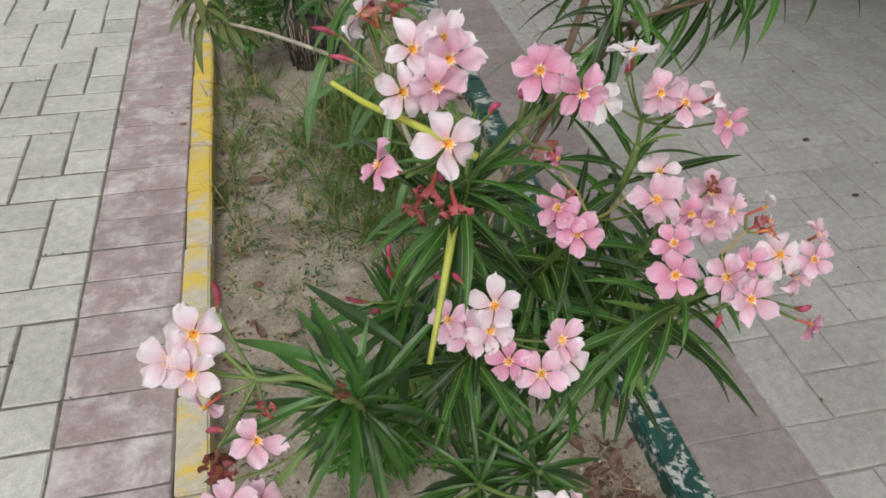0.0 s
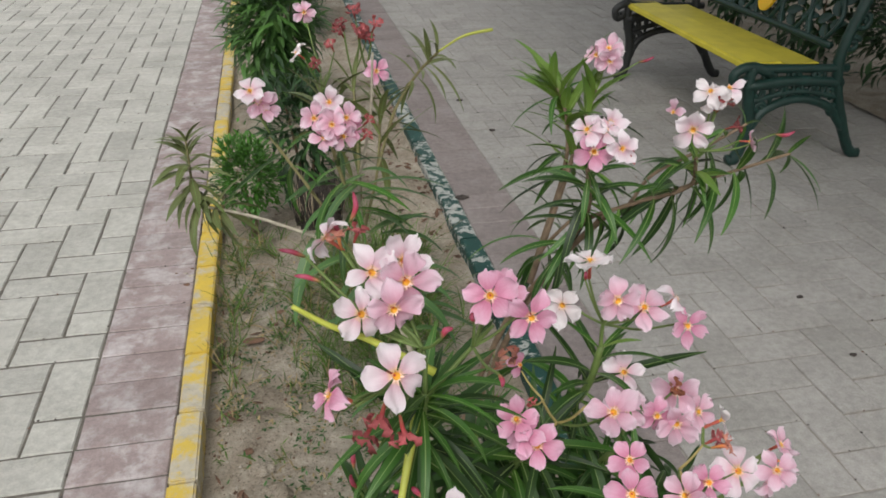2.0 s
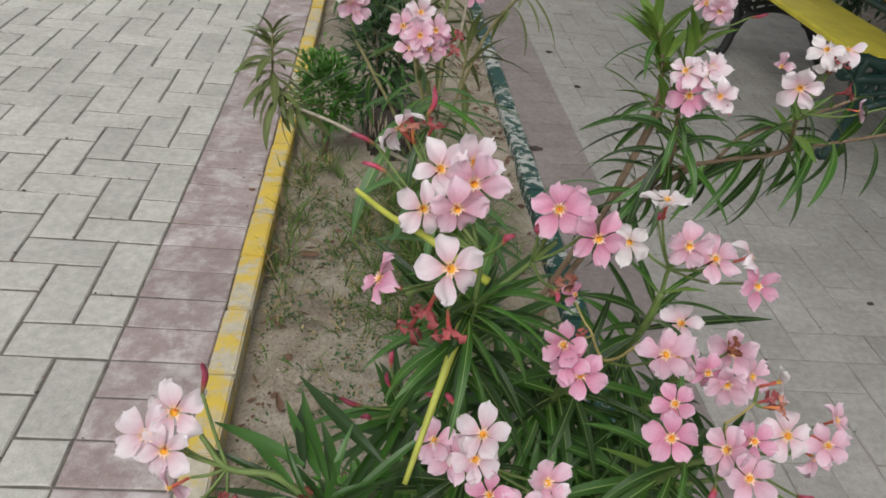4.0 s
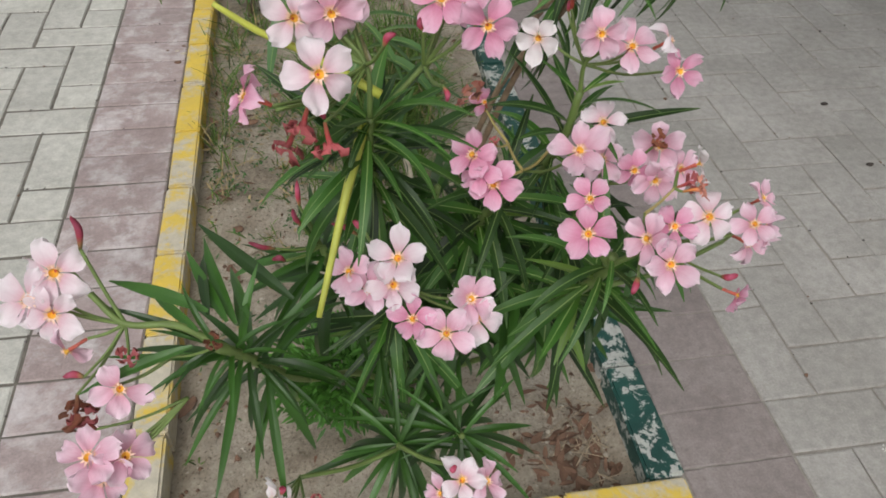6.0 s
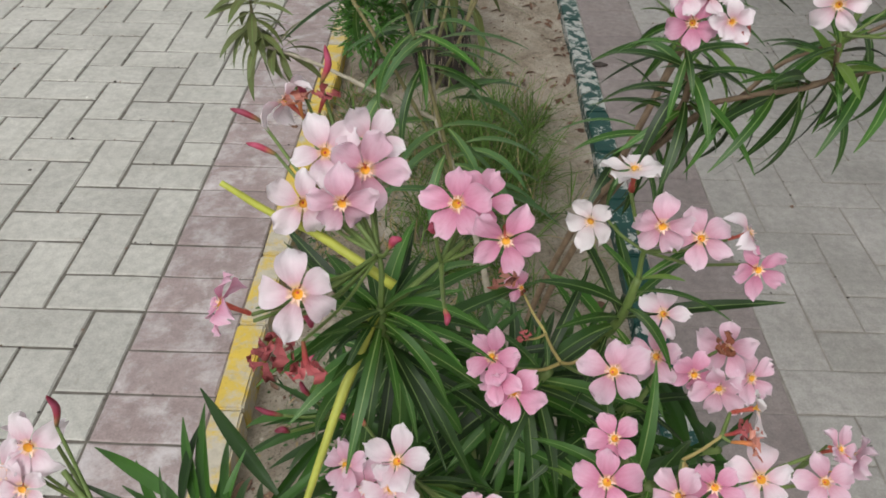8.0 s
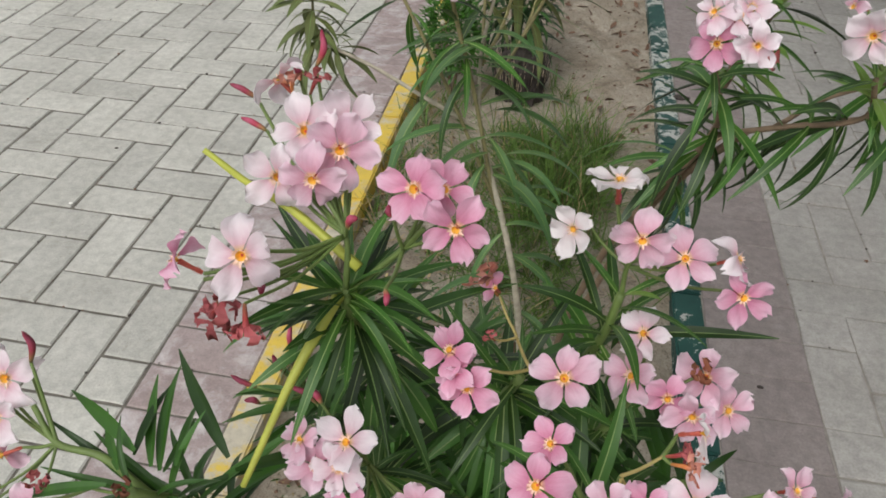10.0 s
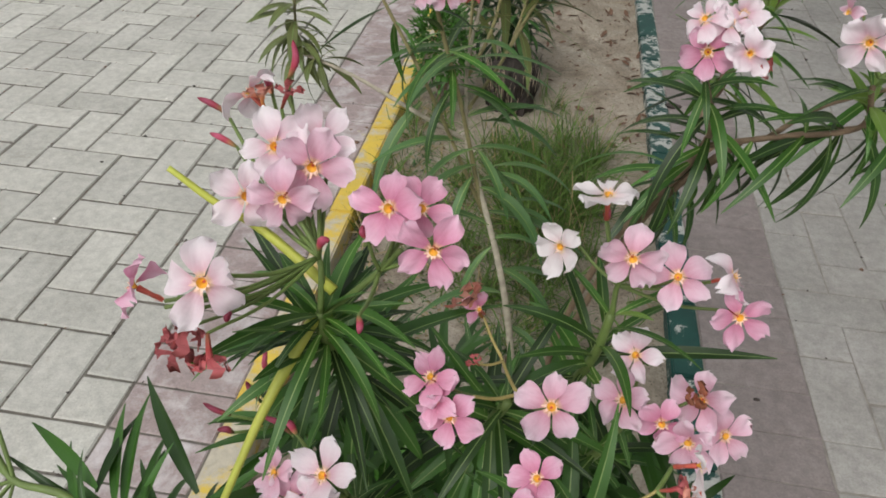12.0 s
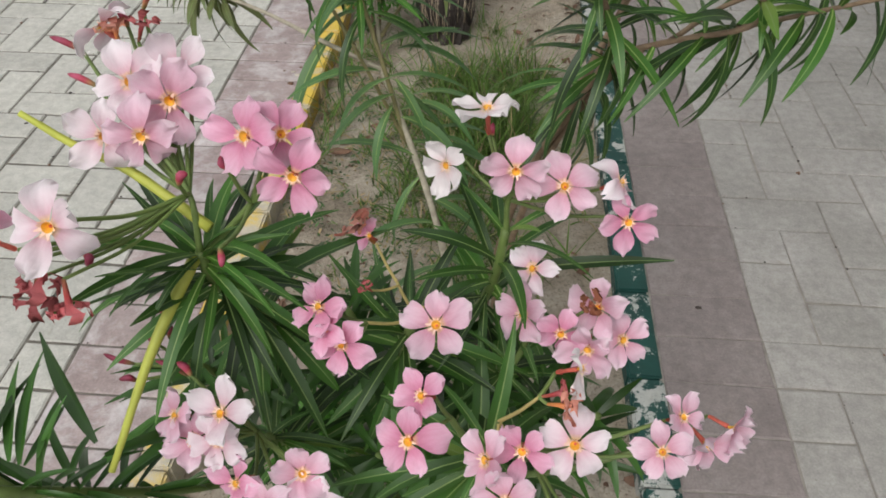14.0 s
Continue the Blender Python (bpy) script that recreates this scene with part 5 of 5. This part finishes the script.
creeper("low dull green creeping weed on the soil", [(0.31, 0.60, 0.04, 0.10, 420), (0.42, 0.50, 0.06, 0.10, 420), (0.34, 0.95, 0.05, 0.12, 500), (0.48, 0.80, 0.06, 0.10, 400), (0.45, 0.25, 0.06, 0.08, 260), (0.62, 0.35, 0.08, 0.08, 420), (0.33, 0.10, 0.05, 0.12, 160)], 64)
random.seed(63)
weed = new("weed", leaf_cloud(2600, (0.515, -0.09, 0.05), (0.13, 0.10, 0.12), 0.020, 0.0065, leaf_fresh, (0, 0.4), 0.4, 0.2))
tagged(weed, "low fine-leaved green weed at the oleander's foot", "weed", kind="stuff")
weed = new("weed", leaf_cloud(500, (0.62, 0.06, 0.05), (0.09, 0.08, 0.09), 0.020, 0.006, leaf_fresh, (0, 0.4), 0.4, 0.2))
tagged(weed, "low fine-leaved green weed among the stems", "weed", kind="stuff")


def litter():
    """Dry leaves, twigs and crumbs on the soil."""
    random.seed(71)
    sets = []
    for k in range(1150):
        if k < 330:
            x, y = random.gauss(0.875, 0.05), random.gauss(-0.235, 0.07)
        elif k < 410:
            x, y = random.uniform(0.88, 0.945), random.uniform(0.6, 3.0)
        elif k < 560:
            x, y = random.uniform(BED_L + 0.01, BED_R - 0.01), random.uniform(-0.3, 2.2)
        elif k < 860:
            x, y = random.uniform(0.6, 0.945), random.uniform(1.0, 2.6)
        else:
            x, y = 0.262 + abs(random.gauss(0, 0.08)), random.uniform(-0.25, 0.9)
        if not BED_L + 0.01 < x < BED_R - 0.008 or y < -0.30:
            continue
        z = soil_height(x, y)
        a = random.uniform(0, 6.28)
        kind = random.random() if k < 560 else random.uniform(0.45, 1.0) if k < 860 else random.uniform(0.56, 1.0)
        if kind < 0.14:
            L = random.uniform(0.02, 0.075)
            d = Vector((math.cos(a), math.sin(a), random.uniform(-0.02, 0.15))) * L
            v, f = tube_data([Vector((x, y, z + 0.002)), Vector((x, y, z + 0.004)) + d * 0.5, Vector((x, y, z + 0.002)) + d], 0.0010, 0.0006, 4)
            sets.append((v, f, 1))
        elif kind < 0.6:
            L = random.uniform(0.015, 0.045)
            v, f, _ = leaf_data(L, L * random.uniform(0.25, 0.5), random.uniform(-0.6, 0.8), random.uniform(0.2, 0.9), random.uniform(-1, 1), 4)
            m = pose(x, y, z + 0.003, random.uniform(-15, 15), random.uniform(-25, 25), math.degrees(a))
            sets.append(([m @ Vector(q) for q in v], f, 0))
        else:
            r = random.uniform(0.0015, 0.006)
            v = [Vector((x, y, z)) + Vector(q) * r * random.uniform(0.7, 1.2) for q in ((1, 0, 0), (0, 1, 0), (-1, 0, 0), (0, -1, 0), (0.2, 0.1, 0.9), (0, 0, -0.6))]
            sets.append((v, [(0, 1, 4), (1, 2, 4), (2, 3, 4), (3, 0, 4), (1, 0, 5), (2, 1, 5), (3, 2, 5), (0, 3, 5)], 0 if random.random() < 0.5 else 2))
    v, f, i = join(sets)
    ob = new("litter", mesh_of("litter", v, f, [litter_brown, twig_pale, stone_pale], i))
    tagged(ob, "dry brown leaves, twigs and crumbs on the soil", "litter", kind="stuff")


litter()


def clod(place, size, label, mat=stone_pale, category="clod", name="soil_clod"):
    bm = bmesh.new()
    bmesh.ops.create_icosphere(bm, subdivisions=3, radius=1.0)
    for q in bm.verts:
        n = noise.noise(q.co * 1.6 + Vector(place) * 50) * 0.35 + noise.noise(q.co * 5 + Vector(place) * 20) * 0.12
        q.co *= 1 + n
        q.co = Vector((q.co.x * size[0], q.co.y * size[1], q.co.z * size[2]))
    me = bpy.data.meshes.new(name)
    bm.to_mesh(me)
    bm.free()
    me.materials.append(mat)
    ob = new(name, me)
    ob.location = place
    return tagged(ob, label, category)


clod((0.385, 0.235, -0.030), (0.035, 0.026, 0.016), "pale crumbly clod of dry sandy soil", soil)
clod((0.36, 0.31, -0.032), (0.024, 0.020, 0.011), "small pale clod of dry sandy soil", soil)
clod((0.335, 0.36, -0.028), (0.010, 0.008, 0.006), "dark brown dry lump on the soil", litter_brown, "lump", "dry_lump")
clod((0.60, -0.21, -0.030), (0.012, 0.008, 0.006), "white stone chip lying on the soil", white_bit, "stone", "stone_chip")
clod((0.52, -0.02, -0.030), (0.012, 0.010, 0.007), "pale stone lying on the soil", stone_pale, "stone", "stone")
clod((0.345, 0.735, -0.024), (0.026, 0.010, 0.006), "flat reddish-brown shard lying on the soil", litter_brown, "shard", "clay_shard")
# crumbs on the paving
for k, (x, y, r, mat, label) in enumerate((
        (0.165, 1.045, 0.006, stone_pale, "pale crumb on the pink border"), (0.182, 1.03, 0.008, stone_pale, "pale crumb by the yellow kerb"), (0.172, 0.985, 0.009, litter_brown, "dark crumb on the pink border"),
        (0.14, 1.05, 0.004, litter_brown, "dark crumb on the pink border"), (0.18, 1.07, 0.005, litter_brown, "dark crumb by the yellow kerb"), (-0.43, 0.757, 0.005, stub_dark, "black crumb on the grey paving"),
        (-0.427, 1.109, 0.004, white_bit, "white speck on the grey paving"), (-0.41, 0.515, 0.005, white_bit, "white speck on the grey paving"), (1.765, 0.378, 0.010, stub_dark, "dark crumb on the paving"),
        (1.795, 0.63, 0.010, stub_dark, "dark crumb on the paving"), (1.305, 1.98, 0.014, stub_dark, "dark dry leaf on the paving"), (1.26, 2.37, 0.014, stub_dark, "dark dry leaf on the paving"),
        (1.03, 1.38, 0.022, stub_dark, "dark dry leaf by the green kerb"), (1.10, 0.27, 0.006, stub_dark, "dark crumb on the pink border"))):
    clod((x, y, r * 0.25), (r, r * 0.6, r * 0.35), label, mat, "crumb", "crumb")


def splash(x, y, r, seed):
    """A dried white splash: a star-edged blot a few millimetres thick with drops round it."""
    random.seed(seed)
    sets = []
    for k in range(9):
        cx, cy, q = (x, y, r) if k == 0 else (x + random.gauss(0, r * 1.1), y + random.gauss(0, r * 0.9), r * random.uniform(0.12, 0.3))
        n = 14
        edge = [(1 + random.uniform(-0.35, 0.4)) * q for _ in range(n)]
        low = [Vector((cx + math.cos(6.283 * i / n) * edge[i], cy + math.sin(6.283 * i / n) * edge[i], 0.0005)) for i in range(n)]
        top = [Vector((cx + math.cos(6.283 * i / n) * edge[i] * 0.8, cy + math.sin(6.283 * i / n) * edge[i] * 0.8, 0.003)) for i in range(n)]
        sets.append((low + top, [(i, (i + 1) % n, n + (i + 1) % n, n + i) for i in range(n)] + [tuple(range(n, 2 * n))], 0))
    v, f, i = join(sets)
    tagged(new("splash", mesh_of("splash", v, f, [white_bit])), "dried white splash on the grey paving", "splash")


splash(1.41, -0.30, 0.013, 5)
splash(1.355, -0.315, 0.004, 6)


# ---- the bench ----
def scroll(centre, r, turns, y, start=0.0, hand=1):
    return [Vector((centre[0] + hand * r * (1 - 0.75 * i / 20) * math.cos(start + turns * 6.283 * i / 20), y, centre[1] + r * (1 - 0.75 * i / 20) * math.sin(start + turns * 6.283 * i / 20))) for i in range(21)]


def bench():
    """Faces -x; origin on the ground at the middle."""
    length = 1.06
    e = root("park_bench", (2.30, 2.07, 0), "park bench of dark green cast iron with yellow seat boards", "bench")
    e.rotation_euler = (0, 0, radians(-0.9))
    for k, (x0, x1) in enumerate(((-0.19, -0.03), (-0.023, 0.125))):
        bm = bmesh.new()
        bmesh.ops.create_cube(bm, size=1.0, matrix=Matrix.Translation(((x0 + x1) / 2, 0, 0.362 - 0.010 * k)) @ Matrix.Diagonal((x1 - x0, length, 0.026, 1)))
        bmesh.ops.bevel(bm, geom=bm.edges[:], offset=0.007, segments=3, affect='EDGES')
        me = bpy.data.meshes.new("seat_board")
        bm.to_mesh(me)
        bm.free()
        me.materials.append(board_yellow)
        part("seat_board", me, e, None, "yellow-painted seat board")
    for y, mat in ((-length / 2 - 0.035, iron_green), (length / 2 - 0.03, iron_black)):
        sets = []
        lines = [
            (smooth_line([(-0.19, y, 0.30), (0, y, 0.315), (0.2, y, 0.30)], 5), 0.018),
            (smooth_line([(-0.20, y, 0.012), (-0.165, y, 0.03), (-0.145, y, 0.16), (-0.18, y, 0.30), (-0.175, y, 0.37)], 6), 0.018),
            (smooth_line([(0.36, y, 0.012), (0.32, y, 0.03), (0.245, y, 0.16), (0.165, y, 0.38), (0.215, y, 0.62), (0.265, y, 0.80)], 6), 0.017),
            (smooth_line([(-0.15, y, 0.10), (-0.10, y, 0.20), (0.03, y, 0.245), (0.17, y, 0.21), (0.26, y, 0.12)], 6), 0.015),
            (smooth_line([(-0.2, y, 0.365), (0, y, 0.36), (0.21, y, 0.355)], 5), 0.014),
            (smooth_line([(-0.10, y, 0.345), (-0.19, y, 0.372), (-0.245, y, 0.345), (-0.235, y, 0.305), (-0.205, y, 0.315), (-0.21, y, 0.335)], 6), 0.015),
            (smooth_line([(-0.165, y, 0.24), (0.02, y, 0.275), (0.20, y, 0.245)], 5), 0.010)]
        for cx, cz, r, st, hand in ((-0.125, 0.275, 0.030, 0.5, 1), (-0.065, 0.285, 0.030, 1.5, -1), (-0.005, 0.290, 0.028, 0.2, 1), (0.055, 0.288, 0.030, 0.8, -1), (0.115, 0.282, 0.030, 2.0, 1), (0.165, 0.270, 0.028, 1.0, -1),
                                    (-0.115, 0.215, 0.024, 0.0, 1), (0.195, 0.200, 0.026, 3.0, -1), (-0.09, 0.335, 0.018, 1.0, 1), (0.0, 0.338, 0.018, 2.0, -1), (0.09, 0.335, 0.018, 0.0, 1), (0.20, 0.44, 0.030, 0.5, 1), (0.215, 0.52, 0.032, 2.0, -1)):
            lines.append((scroll((cx, cz), r, 1.3, y, st, hand), 0.008))
        for k in range(7):
            x = -0.13 + 0.05 * k
            lines.append((smooth_line([(x, y, 0.235), (x + 0.008, y, 0.29), (x, y, 0.345)], 4), 0.006))
        for line, r in lines:
            v, f = tube_data(line, r * 1.25, r * 1.1, 7, 0.08)
            sets.append((v, f, 0))
        v, f, i = join(sets)
        part("end_frame", mesh_of("end_frame", v, f, [mat]), e, None, "scrolled cast-iron end frame")
    sets = []
    random.seed(77)

    def slope(u, h):
        return Vector((0.16 + 0.26 * (h - 0.40), u, h))
    for h in (0.42, 0.80):
        v, f = tube_data([slope(-length / 2 + 0.03 + (length - 0.06) * i / 12, h + (0.05 * math.sin(math.pi * i / 12) if h > 0.6 else 0)) for i in range(13)], 0.014, 0.014, 7)
        sets.append((v, f, 0))
    for k in range(11):
        u = -length / 2 + 0.08 + k * (length - 0.16) / 10
        s = 1 if k % 2 else -1
        v, f = tube_data(smooth_line([slope(u, 0.42), slope(u + s * 0.04, 0.52), slope(u - s * 0.035, 0.66), slope(u + s * 0.02, 0.80)], 5), 0.009, 0.008, 6)
        sets.append((v, f, 0))
        for q in range(9):
            h = 0.44 + q * 0.040
            v, f, _ = leaf_data(random.uniform(0.06, 0.085), 0.04, 0.2, 0.3, 0, 5)
            m = Matrix.Translation(slope(u + random.uniform(-0.02, 0.02), h)) @ frame_from(Vector((0.1, (-1) ** q * 1.0, random.uniform(0.2, 1.0))), Vector((-1, 0, 0.25)))
            top = [m @ Vector(p) for p in v]
            low = [p + Vector((0.006, 0, 0)) for p in top]
            n = len(top)
            sets.append((top + low, f + [tuple(n + a for a in g[::-1]) for g in f], 0))
    v, f, i = join(sets)
    part("backrest", mesh_of("backrest", v, f, [iron_green]), e, None, "backrest of cast-iron vines and leaves")
    bm = bmesh.new()
    bmesh.ops.create_cone(bm, cap_ends=True, segments=32, radius1=1, radius2=1, depth=1, matrix=Matrix.Diagonal((0.085, 0.06, 0.012, 1)))
    bmesh.ops.bevel(bm, geom=[g for g in bm.edges if len(g.link_faces) == 2 and g.calc_face_angle(0) > 1], offset=0.003, segments=2, affect='EDGES')
    me = bpy.data.meshes.new("medallion")
    bm.to_mesh(me)
    bm.free()
    me.materials.append(disc_yellow)
    part("medallion", me, e, Matrix.Translation(slope(-0.055, 0.535) + Vector((-0.022, 0, 0))) @ Euler((0, radians(-76), 0)).to_matrix().to_4x4(), "plain orange-yellow oval medallion")


bench()

# ---- hedge, soil and an added, unseen shade tree beyond the paving ----
random.seed(81)
verge = grid_sheet("verge_soil", 3.05, 6.6, -3.0, 7.0, 0.1, lambda x, y: 0.010 + 0.012 * noise.noise((x * 4, y * 4, 9)), soil)
tagged(verge, "brown bare soil beyond the paving behind the bench", "soil", kind="structure")
for x, y, h in ((3.25, 1.25, 0.75), (3.22, 1.95, 0.85), (3.25, 2.65, 0.85), (3.25, 3.4, 0.8), (3.3, 4.3, 0.8)):
    bush("hedge_bush", (x, y, 0.01), "dark green hedge bush behind the bench", [(2200, (x, y, h * 0.55), (0.36, 0.5, h * 0.62), 0.075, 0.028, leaf_dark)], [[(x, y, 0), (x + 0.02, y, h * 0.4), (x - 0.03, y + 0.05, h * 0.8)]])


def added_shade_tree():
    """A broad unseen tree, added so that its crown darkens the paving by the bench."""
    e = root("tree", (4.3, 0.9, 0.0), "broad unseen tree added behind the hedge to shade the paving", "tree")
    back = Matrix.Translation((-4.3, -0.9, 0))
    sets = []
    lines = [([(4.3, 0.9, -0.1), (4.25, 0.9, 1.2), (4.2, 0.95, 2.3), (4.1, 1.0, 3.4)], 0.16, 0.08)]
    for x, y in ((2.4, 0.0), (2.5, 2.2), (5.6, 1.6), (5.2, -0.6), (3.9, 3.2), (3.7, -1.6)):
        lines.append(([(4.22, 0.93, 1.9 + 0.2 * random.random()), (4.2 + (x - 4.2) * 0.45, 0.95 + (y - 0.95) * 0.45, 2.8), (x, y, 3.5)], 0.07, 0.02))
    for pts, r0, r1 in lines:
        v, f = tube_data(smooth_line(pts, 6), r0, r1, 9, 0.08)
        part("trunk" if r0 > 0.1 else "limb", mesh_of("limb", v, f, [stem_brown]), e, back)
    for x, y, z, rx, ry, rz in ((2.1, 0.2, 3.0, 1.15, 1.7, 0.7), (2.2, 2.4, 3.1, 1.25, 1.8, 0.7), (4.2, 0.9, 3.9, 1.8, 2.0, 0.9), (3.6, -1.9, 3.4, 1.5, 1.4, 0.7), (4.0, 3.9, 3.5, 1.6, 1.5, 0.7), (5.6, 1.4, 3.4, 1.2, 1.9, 0.8)):
        part("crown", leaf_cloud(4000, (x, y, z), (rx, ry, rz), 0.20, 0.085, leaf_many, (0, 0.5), 0.0, 0.2), e, back)


added_shade_tree()

# ---- paving, block by block ----
left_blocks = herringbone(-5.0, 0.0, -3.0, 7.0, 0.0)
lay("paving_left", "grey concrete block paving in herringbone", left_blocks, lambda x, y: -0.95 < x and 0.0 < y < 1.0 or (-0.9 < x and 1.0 <= y < 1.9), grey_piece, grey_many)
right_blocks = herringbone(1.2, 5.4, -3.0, 7.0, 1.2) + herringbone(0.0, 1.2, -3.0, -0.6, 0.0)
# blocks right of the bed use the copies darkened to stand for shade
lay("paving_right", "grey concrete block paving in herringbone", right_blocks, lambda x, y: x < 2.1 and -0.5 < y < 1.3, shaded_piece, shaded_many, 0.0027, 0.0028, 0.0013)
lay("border_left", "row of dusty pink paving blocks along the yellow kerb", [(0.0955, -0.6 + 0.1 * k + 0.05, 0.189, 0.1) for k in range(76)] + [(0.24 + 0.1 * k, -0.484, 0.1, 0.232) for k in range(8)], lambda x, y: True, pink_piece, pink_piece, 0.003)
for shrub in (mid, side):
    shrub.finish()
lay("border_right", "row of pink paving blocks along the green kerb, shade in their colour", [(1.1075, -0.6 + 0.1 * k + 0.05, 0.184, 0.1) for k in range(76)], lambda x, y: True, pink_shaded, pink_shaded, 0.0014, 0.0018, 0.0018)


def joint_debris(blocks, count, seed):
    """Dark organic crumbs caught in the joints."""
    random.seed(seed)
    near = [q for q in blocks if -1.3 < q[0] < 2.2 and -0.3 < q[1] < 2.6]
    sets = []
    for k in range(count):
        x, y, w, l = random.choice(near)
        if random.random() < 0.5:
            x, y = x + random.choice((-0.5, 0.5)) * w, y + random.uniform(-0.5, 0.5) * l
        else:
            x, y = x + random.uniform(-0.5, 0.5) * w, y + random.choice((-0.5, 0.5)) * l
        x, y = x + random.gauss(0, 0.0015), y + random.gauss(0, 0.0015)
        r = random.uniform(0.0012, 0.0036) * (1.7 if random.random() < 0.08 else 1)
        v = [Vector((x, y, 0.0006)) + Vector(q) * r * random.uniform(0.6, 1.3) for q in ((1, 0, 0), (0, 1, 0), (-1, 0, 0), (0, -1, 0), (0.2, 0.1, 0.5), (0, 0, -0.9))]
        sets.append((v, [(0, 1, 4), (1, 2, 4), (2, 3, 4), (3, 0, 4), (1, 0, 5), (2, 1, 5), (3, 2, 5), (0, 3, 5)], random.choice((0, 0, 1))))
    v, f, i = join(sets)
    tagged(new("debris", mesh_of("debris", v, f, [stub_dark, litter_brown], i, False)), "dark crumbs caught in the joints of the paving", "debris", kind="stuff")


joint_debris(left_blocks, 460, 91)
joint_debris([(0.0955, -0.55 + 0.1 * k, 0.189, 0.1) for k in range(34)], 70, 92)
joint_debris(right_blocks, 160, 93)
